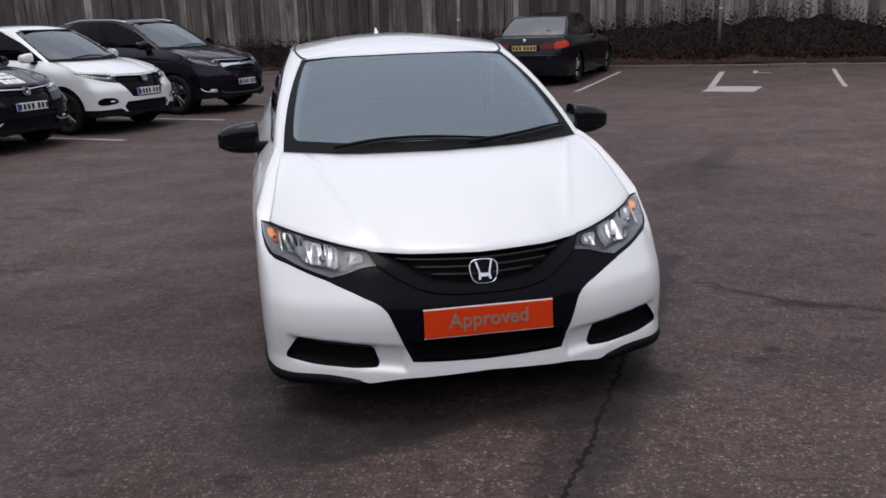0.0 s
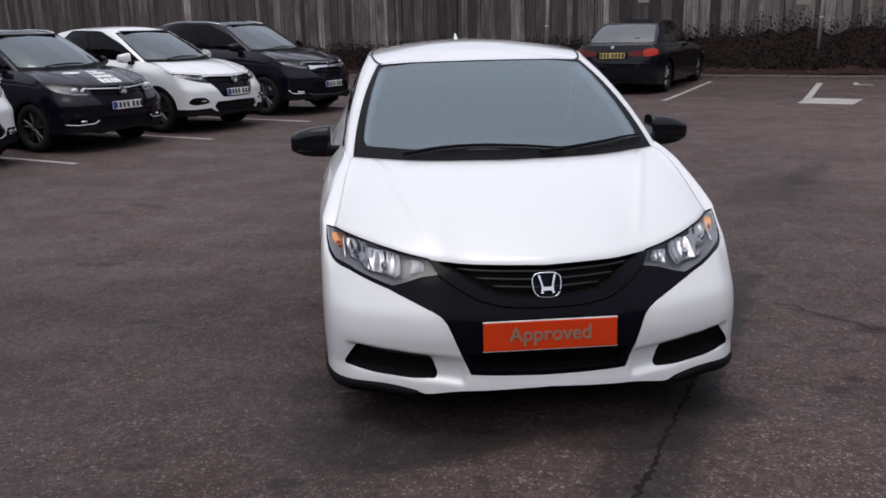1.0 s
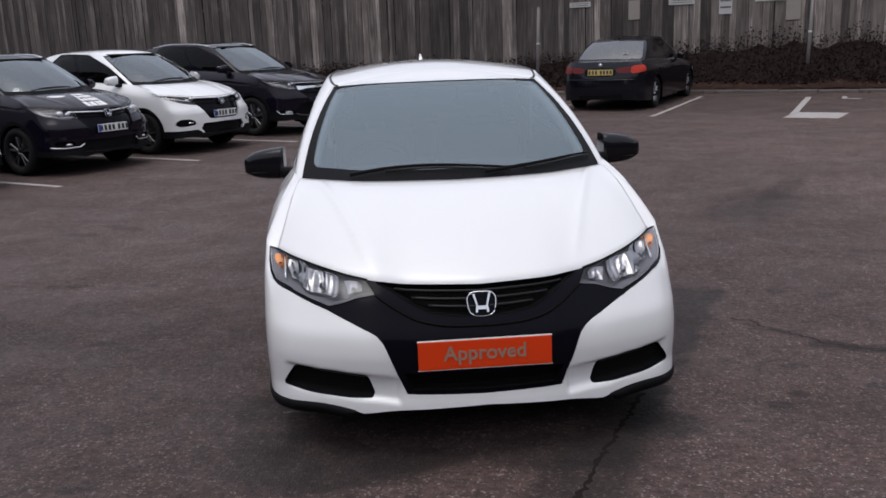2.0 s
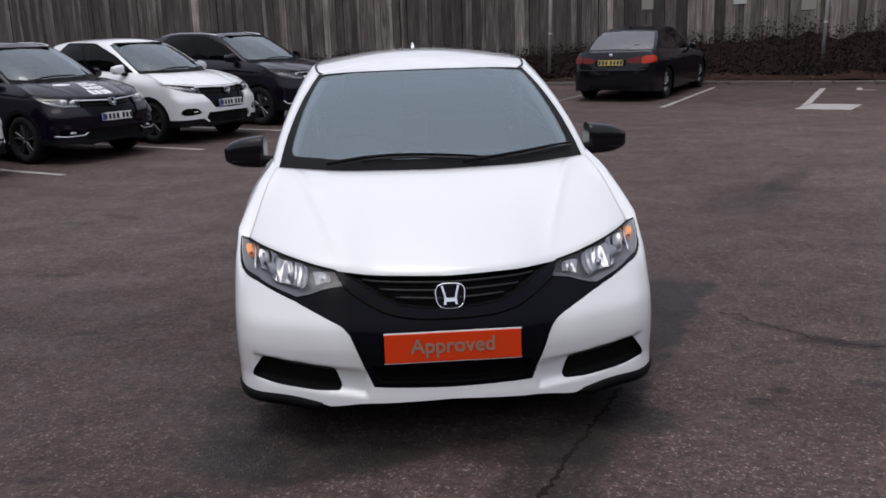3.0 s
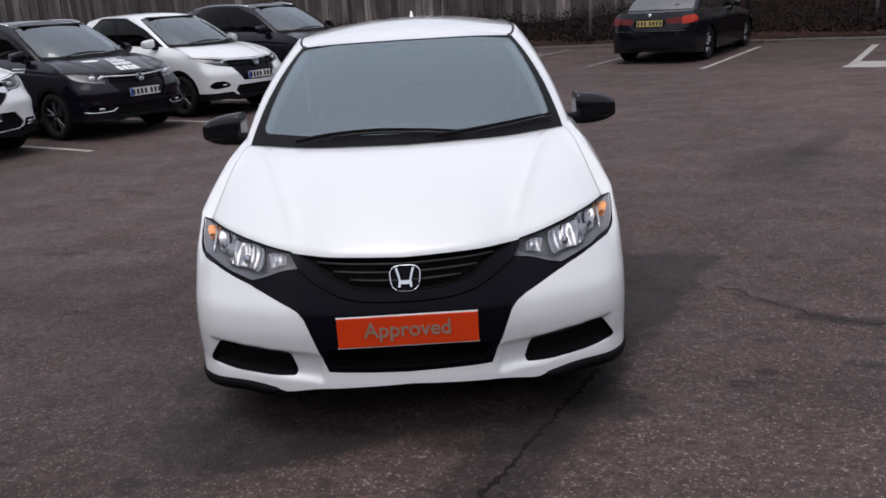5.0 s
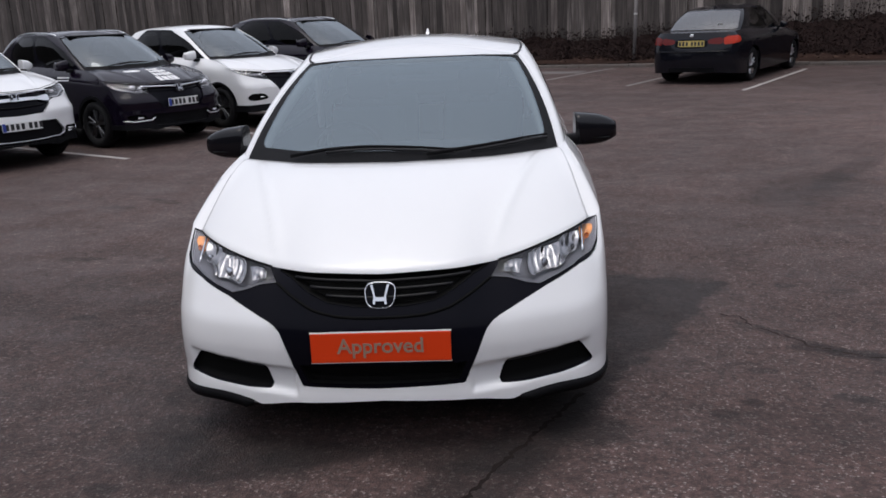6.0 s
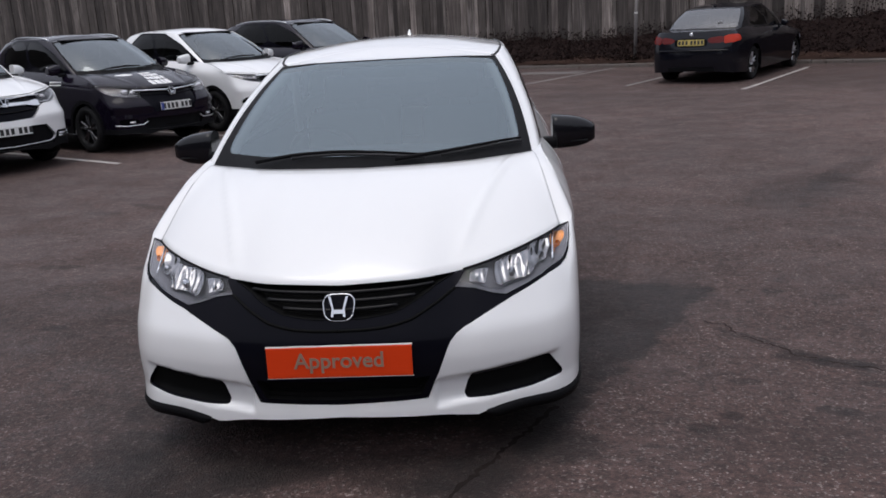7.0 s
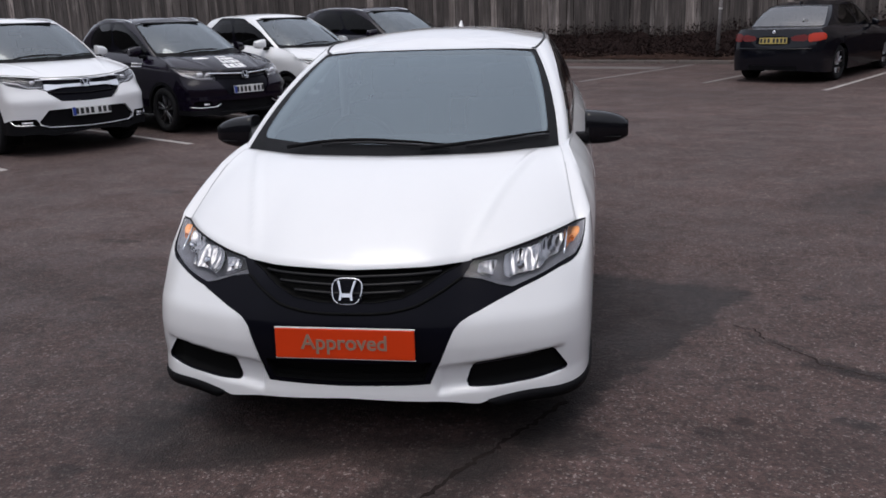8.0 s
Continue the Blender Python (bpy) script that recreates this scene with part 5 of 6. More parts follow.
def asphalt():
    m, n, l, b = node_mat("worn_asphalt")
    co = n.new("ShaderNodeNewGeometry")
    def noise_tex(scale, detail=3.0, rough=.6):
        t = n.new("ShaderNodeTexNoise")
        t.inputs["Scale"].default_value, t.inputs["Detail"].default_value, t.inputs["Roughness"].default_value = scale, detail, rough
        l.new(co.outputs["Position"], t.inputs["Vector"])
        return t.outputs["Fac"]
    def ramp(src, lo, hi, a, c):
        r = n.new("ShaderNodeMapRange")
        r.interpolation_type = "SMOOTHSTEP"
        for k, v in zip(("From Min", "From Max", "To Min", "To Max"), (lo, hi, a, c)):
            r.inputs[k].default_value = v
        l.new(src, r.inputs["Value"])
        return r.outputs["Result"]
    def times(a, c):
        k = n.new("ShaderNodeMath")
        k.operation = "MULTIPLY"
        l.new(a, k.inputs[0])
        l.new(c, k.inputs[1])
        return k.outputs[0]
    stone = n.new("ShaderNodeTexVoronoi")
    stone.inputs["Scale"].default_value = 120
    l.new(co.outputs["Position"], stone.inputs["Vector"])
    sep = n.new("ShaderNodeSeparateColor")
    l.new(stone.outputs["Color"], sep.inputs["Color"])
    pale = ramp(sep.outputs[0], .86, 1.0, .95, 2.9)
    tone = times(ramp(noise_tex(.33, 5), .32, .68, .85, 1.14), ramp(noise_tex(2.3, 6, .7), .30, .72, .82, 1.16))
    tone = times(tone, ramp(noise_tex(12, 4, .75), .3, .7, .66, 1.30))
    tone = times(tone, ramp(noise_tex(38, 3, .7), .32, .68, .64, 1.40))
    spots = ramp(noise_tex(3.1, 2, .4), .20, .33, .5, 1.0)
    tone = times(times(tone, spots), pale)
    grit = ramp(noise_tex(240, 2), .3, .7, .72, 1.28)
    tone = times(tone, grit)
    # a darker or paler patch with a soft torn edge
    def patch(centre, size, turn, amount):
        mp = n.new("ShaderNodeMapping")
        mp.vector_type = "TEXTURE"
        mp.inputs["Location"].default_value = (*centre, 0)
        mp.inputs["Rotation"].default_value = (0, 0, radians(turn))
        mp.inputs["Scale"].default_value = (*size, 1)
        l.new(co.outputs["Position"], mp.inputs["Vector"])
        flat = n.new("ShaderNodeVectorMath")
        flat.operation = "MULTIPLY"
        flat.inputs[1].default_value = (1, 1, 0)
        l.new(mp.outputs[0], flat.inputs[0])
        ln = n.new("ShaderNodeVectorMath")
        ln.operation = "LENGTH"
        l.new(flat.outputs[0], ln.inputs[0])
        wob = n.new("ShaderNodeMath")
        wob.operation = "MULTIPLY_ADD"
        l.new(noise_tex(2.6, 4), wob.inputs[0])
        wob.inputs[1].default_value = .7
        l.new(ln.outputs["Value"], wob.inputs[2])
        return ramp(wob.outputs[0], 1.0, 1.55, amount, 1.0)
    # a dark wedge that runs along the car's side
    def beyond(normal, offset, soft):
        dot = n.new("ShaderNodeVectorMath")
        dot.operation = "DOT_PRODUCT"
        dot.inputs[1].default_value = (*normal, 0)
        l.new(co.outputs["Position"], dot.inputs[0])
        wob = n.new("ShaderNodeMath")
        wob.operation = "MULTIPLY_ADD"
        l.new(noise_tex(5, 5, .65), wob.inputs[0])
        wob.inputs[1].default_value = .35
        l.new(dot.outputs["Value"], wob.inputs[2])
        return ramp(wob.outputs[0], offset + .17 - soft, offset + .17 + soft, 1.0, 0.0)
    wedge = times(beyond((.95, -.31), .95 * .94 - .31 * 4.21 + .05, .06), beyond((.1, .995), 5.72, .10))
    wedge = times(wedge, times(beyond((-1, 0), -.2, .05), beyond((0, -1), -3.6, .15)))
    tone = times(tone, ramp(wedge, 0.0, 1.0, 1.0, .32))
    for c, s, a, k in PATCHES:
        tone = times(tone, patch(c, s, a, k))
    col = n.new("ShaderNodeMix")
    col.data_type = "RGBA"
    col.inputs["A"].default_value = (.065, .0405, .0368, 1)
    col.inputs["B"].default_value = (.066, .0395, .0345, 1)
    l.new(noise_tex(.9, 3), col.inputs["Factor"])
    chip = n.new("ShaderNodeMix")
    chip.data_type = "RGBA"
    chip.inputs["B"].default_value = (.060, .051, .047, 1)
    l.new(ramp(sep.outputs[0], .84, .95, 0.0, .85), chip.inputs["Factor"])
    l.new(col.outputs["Result"], chip.inputs["A"])
    sc = n.new("ShaderNodeVectorMath")
    sc.operation = "SCALE"
    l.new(chip.outputs["Result"], sc.inputs[0])
    l.new(tone, sc.inputs["Scale"])
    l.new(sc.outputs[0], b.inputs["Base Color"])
    b.inputs["Specular IOR Level"].default_value = .40
    l.new(ramp(noise_tex(1.4, 4), .3, .7, .62, .85), b.inputs["Roughness"])
    bump = n.new("ShaderNodeBump")
    bump.inputs["Strength"].default_value, bump.inputs["Distance"].default_value = .55, .006
    l.new(stone.outputs["Distance"], bump.inputs["Height"])
    bump2 = n.new("ShaderNodeBump")
    bump2.inputs["Strength"].default_value, bump2.inputs["Distance"].default_value = .35, .02
    l.new(noise_tex(18, 4), bump2.inputs["Height"])
    l.new(bump.outputs[0], bump2.inputs["Normal"])
    l.new(bump2.outputs[0], b.inputs["Normal"])
    return m


# pits, stains and tone changes; damp and painted shade under the front bumper
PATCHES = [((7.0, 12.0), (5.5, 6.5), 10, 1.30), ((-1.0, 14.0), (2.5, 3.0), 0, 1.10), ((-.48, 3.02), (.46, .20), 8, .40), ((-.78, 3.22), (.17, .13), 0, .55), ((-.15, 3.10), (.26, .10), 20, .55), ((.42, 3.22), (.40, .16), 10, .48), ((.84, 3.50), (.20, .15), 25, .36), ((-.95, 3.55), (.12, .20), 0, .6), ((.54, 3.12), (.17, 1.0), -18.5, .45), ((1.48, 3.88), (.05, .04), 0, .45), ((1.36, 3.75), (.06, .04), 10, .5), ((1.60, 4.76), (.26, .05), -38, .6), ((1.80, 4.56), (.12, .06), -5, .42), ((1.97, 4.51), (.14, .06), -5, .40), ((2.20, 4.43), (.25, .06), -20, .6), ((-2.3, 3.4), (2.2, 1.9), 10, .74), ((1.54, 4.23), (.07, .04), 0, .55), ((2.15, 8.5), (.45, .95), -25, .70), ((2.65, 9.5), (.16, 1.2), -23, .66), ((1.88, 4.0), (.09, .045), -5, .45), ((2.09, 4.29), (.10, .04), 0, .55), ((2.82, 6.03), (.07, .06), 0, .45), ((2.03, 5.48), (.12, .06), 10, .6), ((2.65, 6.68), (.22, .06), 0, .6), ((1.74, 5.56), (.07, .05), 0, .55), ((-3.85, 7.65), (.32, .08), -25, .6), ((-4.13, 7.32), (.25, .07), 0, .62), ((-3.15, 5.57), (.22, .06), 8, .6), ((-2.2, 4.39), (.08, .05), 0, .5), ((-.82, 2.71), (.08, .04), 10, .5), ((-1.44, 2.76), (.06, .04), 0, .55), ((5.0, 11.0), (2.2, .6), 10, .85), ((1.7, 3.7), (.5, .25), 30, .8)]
ASPHALT = asphalt()
bm = bmesh.new()
gx = np.concatenate([[-400, -120, -60], np.arange(-30, 30.1, 1.5), [60, 120, 400]])
gy = np.concatenate([[-400, -120, -40, -12], np.arange(-4, 34.1, .75), [60, 120, 400]])
rows = [[bm.verts.new((x, y, rise(y))) for x in gx] for y in gy]
for a, b in zip(rows, rows[1:]):
    for k in range(len(gx) - 1):
        bm.faces.new((a[k], a[k + 1], b[k + 1], b[k]))
tagged(part("ground", smooth_bm(bm), ASPHALT, None), "dark worn asphalt yard with dark patches, bumper shade painted in", "ground", kind="structure")

PAINT_LINE = plain("worn_white_line_paint", (.36, .335, .32), .75, vary=.3, scale=9, fine=.4, fine_scale=120)
PAINT_WORN = plain("rubbed_white_line_paint", (.21, .195, .185), .8, vary=.4, scale=5, fine=.4, fine_scale=120)
PAINT_FAINT = plain("faded_white_line_paint", (.12, .105, .10), .8, vary=.3, scale=5)


def ground_strip(name, pts, width, material, label, category, thick=.004, ragged=0.0, seed=1, group="", step=.12, wander=0.0):
    """A flat strip of real thickness laid along points of the yard, with ragged edges."""
    rnd = random.Random(seed)
    p = along(pts, step, closed=False)
    bm = bmesh.new()
    left, right = [], []
    for i, q in enumerate(p):
        d = p[min(i + 1, len(p) - 1)] - p[max(i - 1, 0)]
        d = d / np.hypot(*d)
        nx, ny = -d[1], d[0]
        if wander:
            q = q + np.array([nx, ny]) * rnd.uniform(-wander, wander)
        w0 = width / 2 * (1 + rnd.uniform(-ragged, ragged))
        w1 = width / 2 * (1 + rnd.uniform(-ragged, ragged))
        for side, w, row in ((1, w0, left), (-1, w1, right)):
            x, y = q[0] + side * nx * w, q[1] + side * ny * w
            row.append((bm.verts.new((x, y, rise(y) + thick)), bm.verts.new((x, y, rise(y) - .01))))
    for i in range(len(p) - 1):
        (a, al), (b, bl) = left[i], left[i + 1]
        (c, cl), (d, dl) = right[i], right[i + 1]
        bm.faces.new((a, c, d, b))
        bm.faces.new((a, b, bl, al))
        bm.faces.new((d, c, cl, dl))
    return tagged(part(name, bm, material, None), label, category, group)


LEFT_BAYS = [((-9.9, 11.66), (-6.06, 10.21)), ((-9.0, 13.93), (-5.18, 12.49)), ((-8.1, 16.16), (-4.34, 14.72)), ((-7.3, 18.4), (-3.45, 16.95)), ((-10.8, 9.4), (-6.95, 7.93))]
for k, ends in enumerate(LEFT_BAYS):
    ground_strip("bay_line", ends, .085, PAINT_LINE, "thin white painted parking bay line", "bay line", ragged=.12, seed=k, group="parking bay lines")
RIGHT_BAYS = [((1.98, 17.9), (3.58, 22.5)), ((-0.294, 19.352), (1.27, 23.51)), ((-2.982, 19.73), (-1.04, 24.35)), ((7.045, 17.105), (8.421, 21.305))]
for k, ends in enumerate(RIGHT_BAYS):
    ground_strip("bay_line", ends, .09, PAINT_WORN if k in (1, 2) else PAINT_LINE, "thin white painted parking bay line", "bay line", ragged=.12, seed=20 + k, group="parking bay lines")
ground_strip("bay_corner_line", [(4.62, 17.65), (5.88, 21.55)], .13, PAINT_LINE, "wide white painted bay corner line", "bay line", ragged=.1, seed=31)
ground_strip("bay_end_line", [(4.55, 17.58), (5.43, 17.18)], 1.15, PAINT_LINE, "short wide white painted bar", "bay line", ragged=.06, seed=32)
ground_strip("bay_mark", [(6.66, 21.5), (6.50, 20.98), (6.82, 20.8)], .10, PAINT_LINE, "small worn white paint mark", "bay line", ragged=.2, seed=33)
ground_strip("faded_mark", [(-4.453, 23.825), (-1.723, 23.3)], .7, PAINT_FAINT, "faded pale patch of paint by the kerb", "bay line", ragged=.2, seed=34)
BITUMEN = plain("black_bitumen", (.018, .0135, .0125), .9, vary=.3, scale=20, fine=.6, fine_scale=90, spec=.08)
WORN_CRACK = plain("dusty_crack_filling", (.029, .0215, .0195), .9, vary=.4, scale=25, fine=.6, fine_scale=90, spec=.1)
ground_strip("crack", [(.78, 3.85), (.71, 3.63), (.63, 3.38), (.57, 3.2), (.52, 3.0), (.43, 2.74), (.36, 2.55), (.22, 2.2)], .019, BITUMEN, "dark ragged crack in the asphalt", "crack", thick=.0015, ragged=.9, seed=40, step=.022, wander=.008)
for k, ends in enumerate(([(1.36, 5.00), (1.46, 4.96), (1.52, 4.83)], [(1.54, 4.80), (1.63, 4.74), (1.72, 4.66), (1.78, 4.57), (1.86, 4.55)], [(1.90, 4.52), (2.0, 4.49), (2.09, 4.47), (2.24, 4.40)])):
    ground_strip("crack", ends, .008, WORN_CRACK, "thin broken dark crack across the asphalt", "crack", thick=.0012, ragged=.95, seed=50 + k, step=.025, wander=.012, group="short cracks in the asphalt")
ground_strip("paint_spot", [(-.84, 3.52), (-.75, 3.55)], .015, PAINT_FAINT, "small pale smear of paint on the asphalt", "paint mark", thick=.0015, ragged=.9, seed=42, step=.015)

# kerb stones along the far edge
KERB = plain("pale_concrete_kerb", (.135, .115, .103), .85, vary=.2, scale=5, fine=.5, fine_scale=90)
SOIL = plain("dark_soil_and_leaf_litter", (.032, .0180, .0140), .95, vary=.45, scale=4, fine=1.0, fine_scale=40, spec=.08)
A0, KD = Vector((1.533, 24.067)), Vector((.960, -.28)).normalized()
KN = Vector((-KD.y, KD.x))
kerb = tagged(new("kerb"), "pale concrete kerb stones along the yard's edge", "kerb", kind="structure")
stone_bm = box_bm((.905, .15, .26), (0, 0, 0), .018, 2)
stone_me = bpy.data.meshes.new("kerb_stone")
stone_bm.to_mesh(stone_me)
stone_bm.free()
stone_me.materials.append(KERB)
for i in range(-46, 14):
    p = A0 + KD * (i * .915) + KN * .075
    ob = new("kerb_stone", stone_me)
    ob.parent = kerb
    ob.matrix_local = pose(p.x, p.y, rise(p.y) - .048 + random.uniform(-.006, .006), 0, 0, math.degrees(math.atan2(KD.y, KD.x)) + random.uniform(-.4, .4))

# planted bank behind the kerb
bm = bmesh.new()
rows = []
for j, d in enumerate(np.linspace(.14, 4.2, 16)):
    row = []
    for i in range(-185, 60):
        p = A0 + KD * (i * .25) + KN * d
        h = rise(p.y) + .09 + .16 * min(1, d / 1.5) + .10 * noise.noise(Vector((p.x * .8, p.y * .8, 0))) * min(1, d) + .04 * noise.noise(Vector((p.x * 4, p.y * 4, 3)))
        row.append(bm.verts.new((p.x, p.y, h)))
    rows.append(row)
for a, b in zip(rows, rows[1:]):
    for k in range(len(a) - 1):
        bm.faces.new((a[k], a[k + 1], b[k + 1], b[k]))
tagged(part("planted_bank", smooth_bm(bm), SOIL, None), "dark soil bank covered with dead leaves", "bank", kind="structure")

# timber fence: one board at a time
def board_mat(name, gain):
    m, n, l, b = node_mat(name)
    info, co = n.new("ShaderNodeObjectInfo"), n.new("ShaderNodeTexCoord")
    mp = n.new("ShaderNodeMapping")
    mp.inputs["Scale"].default_value = (30, 30, 1.2)
    add = n.new("ShaderNodeVectorMath")
    add.operation = "ADD"
    sc = n.new("ShaderNodeVectorMath")
    sc.operation = "SCALE"
    sc.inputs["Scale"].default_value = 40
    cmb = n.new("ShaderNodeCombineXYZ")
    for k in range(3):
        l.new(info.outputs["Random"], cmb.inputs[k])
    l.new(cmb.outputs[0], sc.inputs[0])
    l.new(co.outputs["Object"], add.inputs[0])
    l.new(sc.outputs[0], add.inputs[1])
    l.new(add.outputs[0], mp.inputs["Vector"])
    grain = n.new("ShaderNodeTexNoise")
    grain.inputs["Scale"].default_value, grain.inputs["Detail"].default_value = 1.0, 5
    l.new(mp.outputs[0], grain.inputs["Vector"])
    stain = n.new("ShaderNodeTexNoise")
    stain.inputs["Scale"].default_value, stain.inputs["Detail"].default_value = .9, 4
    l.new(add.outputs[0], stain.inputs["Vector"])
    ramp = n.new("ShaderNodeValToRGB")
    e = ramp.color_ramp.elements
    e[0].position, e[0].color = 0, (.025 * gain, .0205 * gain, .0185 * gain, 1)
    e[1].position, e[1].color = 1, (.36 * gain, .31 * gain, .285 * gain, 1)
    for pos, c in ((.35, (.064, .053, .048)), (.7, (.140, .118, .106))):
        mid = e.new(pos)
        mid.color = (*[v * gain for v in c], 1)
    s1 = n.new("ShaderNodeMath")
    s1.operation = "MULTIPLY_ADD"
    l.new(grain.outputs["Fac"], s1.inputs[0])
    s1.inputs[1].default_value = 1.0
    s2 = n.new("ShaderNodeMath")
    s2.operation = "MULTIPLY_ADD"
    l.new(info.outputs["Random"], s2.inputs[0])
    s2.inputs[1].default_value, s2.inputs[2].default_value = .50, -.47
    l.new(s2.outputs[0], s1.inputs[2])
    s3 = n.new("ShaderNodeMath")
    s3.operation = "MULTIPLY_ADD"
    l.new(stain.outputs["Fac"], s3.inputs[0])
    s3.inputs[1].default_value = .6
    l.new(s1.outputs[0], s3.inputs[2])
    l.new(s3.outputs[0], ramp.inputs["Fac"])
    l.new(ramp.outputs["Color"], b.inputs["Base Color"])
    b.inputs["Roughness"].default_value = .9
    bump = n.new("ShaderNodeBump")
    bump.inputs["Strength"].default_value, bump.inputs["Distance"].default_value = .5, .01
    l.new(grain.outputs["Fac"], bump.inputs["Height"])
    l.new(bump.outputs[0], b.inputs["Normal"])
    return m


BOARD = board_mat("weathered_fence_board", 1.6)
BOARD_DARK = board_mat("darker_fence_board", .68)
fence = tagged(new("fence"), "tall weathered grey-brown timber board fence", "fence", kind="structure")
FENCE_D, FENCE_H = 3.05, 6.3
shapes = []
for k in range(10):
    b = box_bm((.125 + .05 * (k % 5), .022, FENCE_H), (0, 0, FENCE_H / 2), .004, 1)
    me = bpy.data.meshes.new("fence_board")
    b.to_mesh(me)
    b.free()
    me.materials.append(BOARD if k < 5 else BOARD_DARK)
    shapes.append(me)
rnd = random.Random(5)
d, turn = -55.0, math.degrees(math.atan2(KD.y, KD.x))
while d < 13.5:
    k = rnd.randrange(5)
    w = .125 + .05 * k
    # the darker board copy is picked more often towards the left end
    dark_share = .97 if d < -15 else .86 if d < -2 else .86 - .74 * min(1, (d + 2) / 8)
    p = A0 + KD * (d + w / 2) + KN * (FENCE_D + rnd.choice((0, 0, .022)) + rnd.uniform(0, .008))
    ob = new("fence_board", shapes[k + (5 if rnd.random() < dark_share else 0)])
    ob.parent = fence
    ob.matrix_local = pose(p.x, p.y, .29, 0, rnd.uniform(-.35, .35), turn + rnd.uniform(-1.5, 1.5))
    d += w + rnd.uniform(-.004, .014)
for h in (1.0, 2.9, 4.7):
    p = A0 + KD * -20.7 + KN * (FENCE_D + .09)
    ob = part("fence_rail", box_bm((69, .05, .10), (0, 0, 0), .004, 1), BOARD, fence)
    ob.matrix_local = pose(p.x, p.y, .29 + h, 0, 0, turn)
b = part("fence_backing", box_bm((69, .03, FENCE_H), (0, 0, 0)), SOIL, fence)
p = A0 + KD * -20.7 + KN * (FENCE_D + .14)
b.matrix_local = pose(p.x, p.y, 0.29 + FENCE_H / 2, 0, 0, turn)

# paper notices on the fence
NOTICE = plain("weathered_white_notice", (.50, .49, .47), .7, vary=.08)
NOTICE_GREY = plain("grey_notice", (.30, .27, .235), .8, vary=.1)
GREY_INK = plain("grey_print", (.12, .12, .12), .7)
for x, z, w, h, mat in ((0.65, 2.66, 0.651, 0.147, NOTICE), (2.22, 2.43, 0.336, 0.546, NOTICE_GREY), (3.53, 2.60, 0.735, 0.168, NOTICE), (4.70, 2.46, 0.357, 0.525, NOTICE), (5.84, 2.567, 0.798, 0.147, NOTICE), (6.415, 2.252, 0.378, 0.5775, NOTICE_GREY), (8.357, 2.546, 0.735, 0.1575, NOTICE)):
    s = (x - A0.x - KN.x * FENCE_D) / KD.x
    p = A0 + KD * s + KN * (FENCE_D - .03)
    nt = part("notice", box_bm((w, .012, h), (0, 0, 0), .003, 1), mat, None)
    nt.matrix_world = pose(p.x, p.y, z, 0, 0, turn)
    tagged(nt, "small weathered paper notice fixed to the fence" if mat is NOTICE else "grey weathered board fixed to the fence", "notice", "notices on the fence")
    if mat is NOTICE:
        for k in range(2):
            ob = part("print_bar", box_bm((w * .8, .004, h * .1), (0, -.008, h * (.2 - .35 * k))), GREY_INK, nt)

# grey marker posts in the bank
POST = plain("galvanised_grey_post", (.17, .155, .15), .6, vary=.15, scale=12)
for x, y, h in ((6.51, 24.455, 2.5), (-0.599, 25.82, 2.4)):
    post = tagged(new("marker_post"), "slim grey metal post standing in the bank", "post", "posts by the fence")
    post.matrix_world = pose(x, y, rise(y), 0, 1.5, 0)
    v, f = tube([(0, 0, 0), (0, 0, h)], .046, 12)
    mesh_part("pole", v, f, POST, post)
    v, f = tube([(0, 0, h * .57), (0, 0, h * .59)], .052, 12)
    mesh_part("collar", v, f, NOTICE, post)
    v, f = tube([(0, 0, h), (0, 0, h + .02)], .05, 12)
    mesh_part("cap", v, f, POST, post)

# dark brambles and ivy on the bank
def leaf_mat():
    m, n, l, b = node_mat("dark_bramble_leaves")
    geo = n.new("ShaderNodeNewGeometry")
    ramp = n.new("ShaderNodeValToRGB")
    e = ramp.color_ramp.elements
    e[0].color, e[1].color = (.012, .0075, .0072, 1), (.036, .0215, .019, 1)
    k = e.new(.55)
    k.color = (.020, .0122, .0112, 1)
    l.new(geo.outputs["Random Per Island"], ramp.inputs["Fac"])
    l.new(ramp.outputs["Color"], b.inputs["Base Color"])
    b.inputs["Roughness"].default_value = .9
    b.inputs["Specular IOR Level"].default_value = .12
    return m


LEAVES = leaf_mat()
rnd = random.Random(9)
verts, faces = [], []
def height(s):
    return .92 + .3 * noise.noise(Vector((s * .35, 0, 7))) + .25 * noise.noise(Vector((s * 1.3, 2, 7))) + .62 * math.exp(-((s - 4.5) / 5.0) ** 2)
def bush(s, dd):
    return .70 * height(s) * (1 - .98 * ((FENCE_D - dd) / 2.3) ** 1.1) + .12 * noise.noise(Vector((s * 3.1, dd * 3.1, 1))) + .05 * noise.noise(Vector((s * 11, dd * 11, 4)))
ns, nd = 560, 14
for i in range(ns):
    for j in range(nd):
        s, dd = -44 + 57.5 * i / (ns - 1), FENCE_D - .03 - 2.25 * j / (nd - 1)
        p = A0 + KD * s + KN * dd
        verts.append(Vector((p.x, p.y, rise(p.y) + .05 + max(.0, bush(s, dd)))))
for i in range(ns - 1):
    for j in range(nd - 1):
        a = i * nd + j
        faces.append((a, a + nd, a + nd + 1, a + 1))
UNDERGROWTH = plain("dark_undergrowth", (.019, .0118, .0108), .95, vary=.6, scale=5, fine=1.0, fine_scale=30, spec=.08)
tagged(mesh_part("undergrowth", verts, faces, UNDERGROWTH, None), "dark matted undergrowth along the foot of the fence", "shrubs", kind="stuff")
verts, faces = [], []
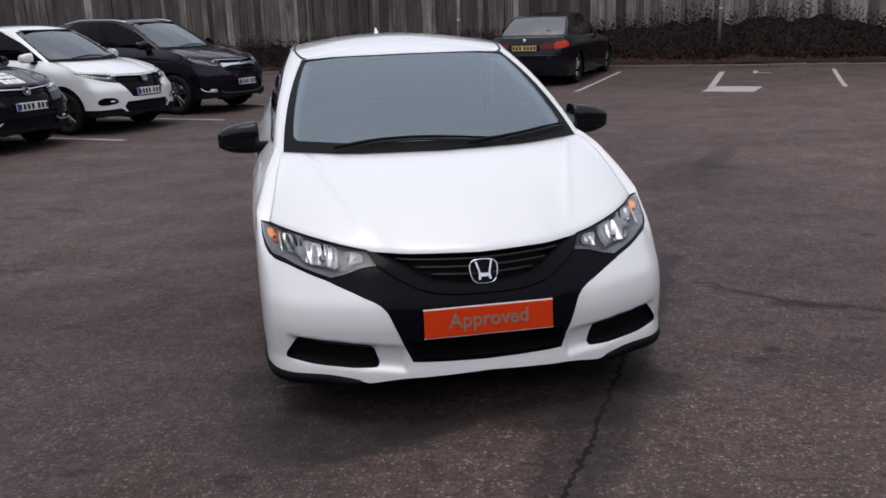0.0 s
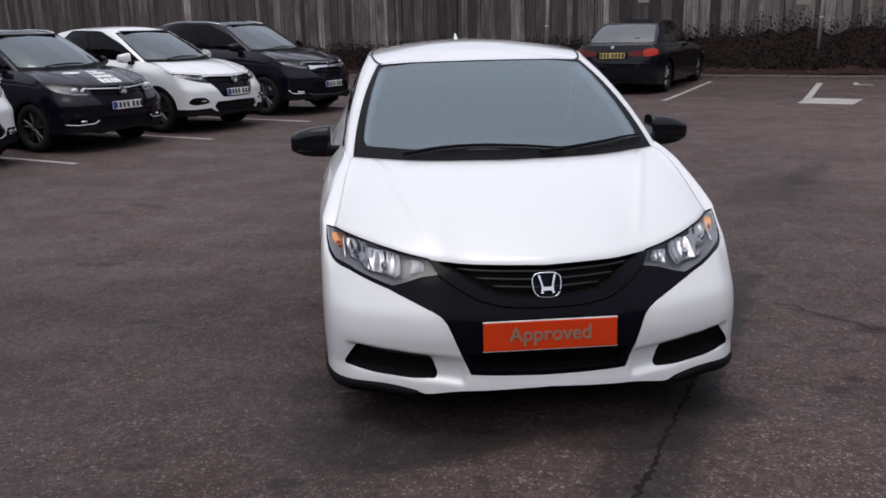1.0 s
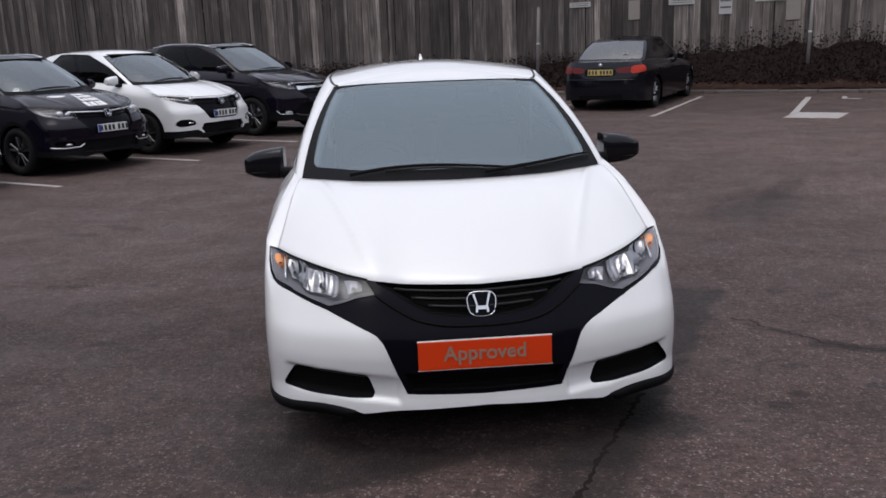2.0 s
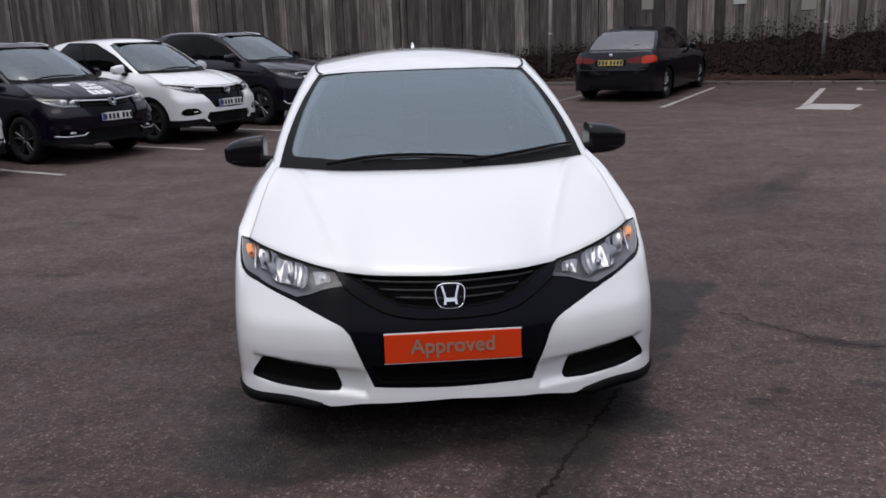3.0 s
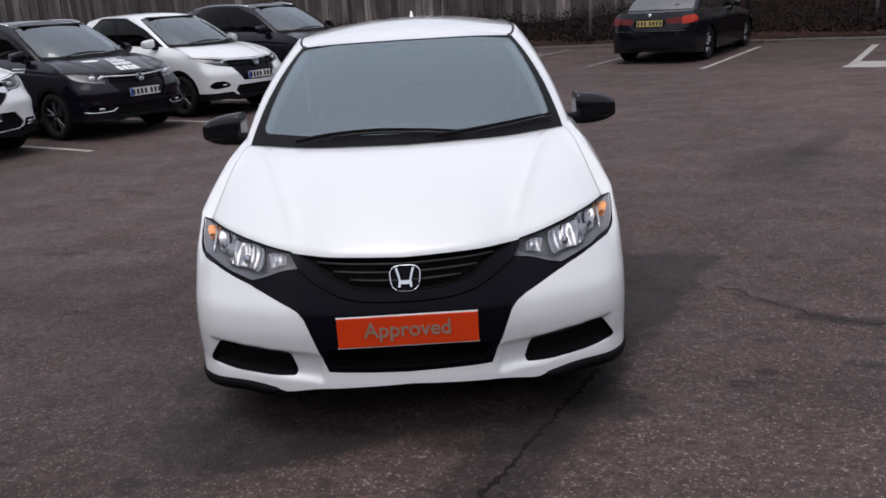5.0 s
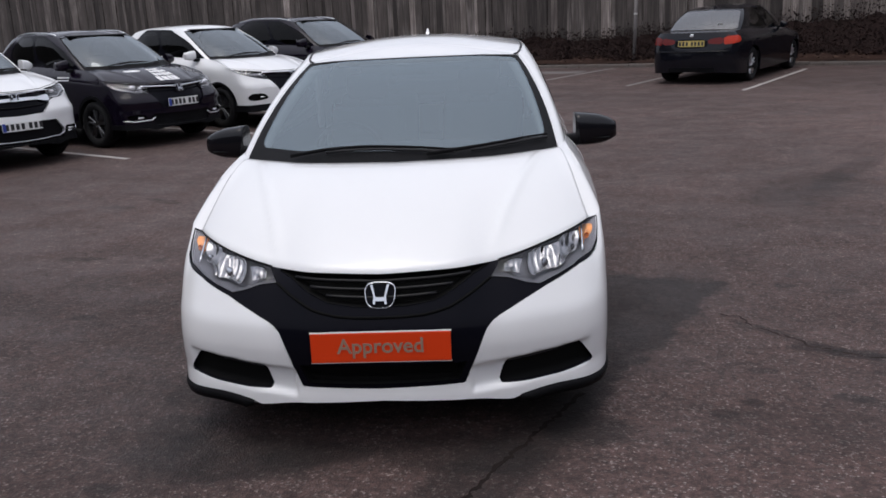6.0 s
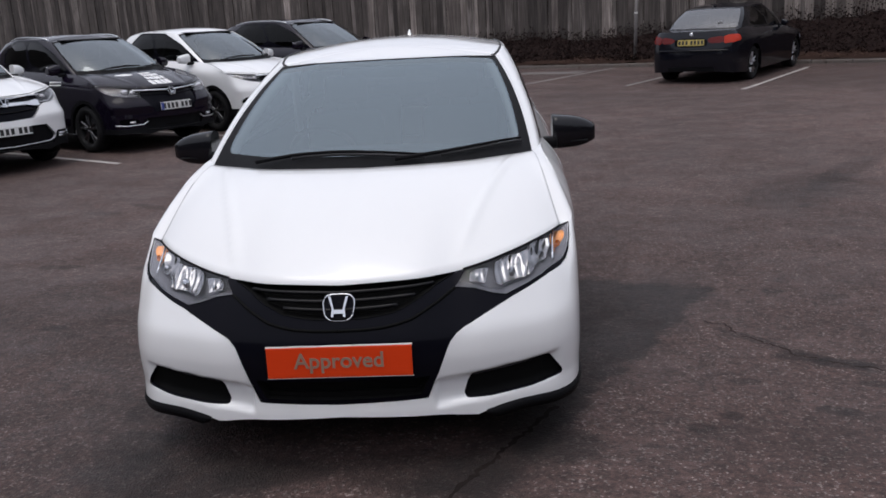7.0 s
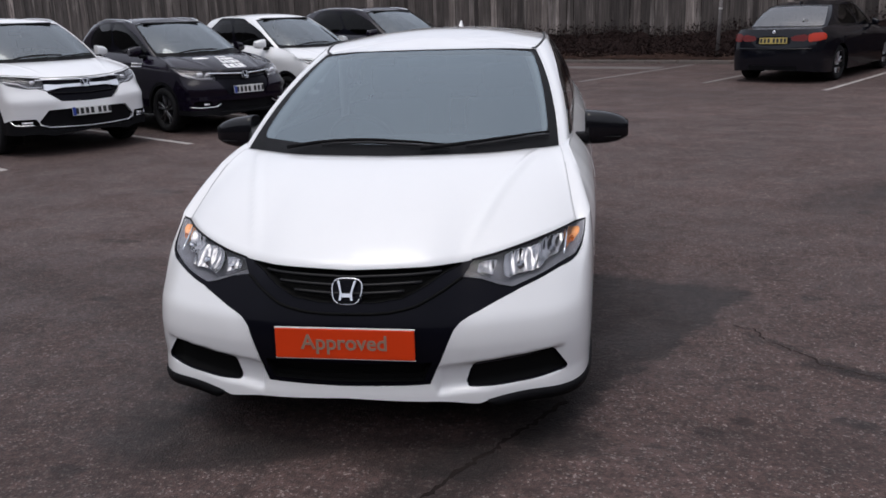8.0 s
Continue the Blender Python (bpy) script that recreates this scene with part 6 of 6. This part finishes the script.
for i in range(100000):
    s = rnd.uniform(-44, 13.5)
    dd = FENCE_D - .05 - 2.25 * rnd.random() ** 1.3
    top = height(s) * (1 - .9 * ((FENCE_D - dd) / 2.4) ** 1.1)
    z = top * (1 - rnd.random() ** .85 * .97) + .10 * rnd.gauss(0, 1) * .5
    p = A0 + KD * s + KN * dd
    c = Vector((p.x, p.y, rise(p.y) + .12 + max(.02, z)))
    size = rnd.uniform(.03, .075) * (1.15 - .5 * z / top)
    a = Vector((rnd.gauss(0, 1), rnd.gauss(0, 1), rnd.gauss(0, .6))).normalized()
    b = a.cross(Vector((rnd.gauss(0, 1), rnd.gauss(0, 1), rnd.gauss(0, 1)))).normalized()
    k = len(verts)
    verts += [c - a * size, c + b * size * .5, c + a * size, c - b * size * .5 + a.cross(b) * size * .25]
    faces.append((k, k + 1, k + 2, k + 3))
for i in range(500):
    s = rnd.uniform(-44, 13.5)
    p = A0 + KD * s + KN * (FENCE_D - rnd.uniform(.1, 2.0))
    base = Vector((p.x, p.y, rise(p.y) + .1))
    tip = base + Vector((rnd.gauss(0, .4), rnd.gauss(0, .3), height(s) * rnd.uniform(.5, 1.05)))
    mid = (base + tip) / 2 + Vector((rnd.gauss(0, .12), rnd.gauss(0, .12), .1))
    k = len(verts)
    w = Vector((.008, .004, 0))
    for q, g in ((base, 1.3), (mid, 1), (tip, .3)):
        verts += [q - w * g, q + w * g, q + Vector((0, .010 * g, 0))]
    for j in range(2):
        for i0 in range(3):
            i1 = (i0 + 1) % 3
            faces.append((k + j * 3 + i0, k + j * 3 + i1, k + j * 3 + 3 + i1, k + j * 3 + 3 + i0))
tagged(mesh_part("bramble_thicket", verts, faces, LEAVES, None, smooth=False), "dark tangled brambles and ivy along the fence", "shrubs", kind="stuff")
LITTER = plain("brown_dead_leaves", (.060, .032, .020), .9, vary=.5, scale=3)
verts, faces = [], []
for i in range(2600):
    s = rnd.uniform(-16, 13)
    p = A0 + KD * s + KN * (rnd.uniform(.15, 1.6) if rnd.random() < .9 else rnd.uniform(-.25, 0))
    g = rise(p.y) + (.10 + .12 * min(1, ((p - A0).dot(KN)) / 1.5) if (p - A0).dot(KN) > 0 else 0) + .02
    c = Vector((p.x, p.y, g + rnd.uniform(0, .05)))
    a = Vector((rnd.gauss(0, 1), rnd.gauss(0, 1), rnd.gauss(0, .3))).normalized() * rnd.uniform(.02, .05)
    b = a.cross(Vector((rnd.gauss(0, .3), rnd.gauss(0, .3), 1))) * .6
    k = len(verts)
    verts += [c - a, c + b, c + a, c - b]
    faces.append((k, k + 1, k + 2, k + 3))
tagged(mesh_part("leaf_litter", verts, faces, LITTER, None, smooth=False), "scattered brown dead leaves by the kerb", "leaves", kind="stuff")

# plain unseen walls close the yard behind the camera, added to darken reflections
WALL = plain("unseen_grey_wall", (.11, .105, .10), .9, vary=.12, scale=.6, fine=.4, fine_scale=60)
for name, size, at in (("unseen_wall_south", (60, .3, 5.5), (-4, -11, 2.75)), ("unseen_wall_east", (.3, 36, 5.5), (19, 6, 2.75)), ("unseen_wall_west", (.3, 30, 7.0), (-25, 4, 3.5))):
    tagged(part(name, box_bm(size, at), WALL, None), "plain grey wall, unseen, added to darken reflections", "wall", kind="structure")

# ---- the cars in their places ----
white_hatchback()
root, sh = suv("small_suv", pose(-6.07, 11.69, .025, 0, 0, 69.5), "dark navy compact SUV with white stickers on its bonnet", SMALL_SUV, NAVY, "bar", DARK_ALLOY, "cars parked in a row")
bonnet_sticker(root, sh)
suv("small_suv", pose(-5.23, 13.80, .044, 0, 0, 69.5), "white compact SUV with a dark grille and fog lamps", SMALL_SUV, WHITE, "facelift", DARK_ALLOY, "cars parked in a row")
suv("large_suv", pose(-4.32, 16.33, .072, 0, 0, 69.5), "dark blue SUV with chrome grille bars", LARGE_SUV, NAVY, "large", DARK_ALLOY, "cars parked in a row")
suv("large_suv", pose(-7.01, 9.46, .01, 0, 0, 69.5), "white SUV with chrome grille bars and black skirts", LARGE_SUV, WHITE, "large", DARK_ALLOY, "cars parked in a row")
black_saloon(pose(2.699, 23.898, .172, -1.0, 0, 159.8) @ Matrix.Scale(1.06, 4))
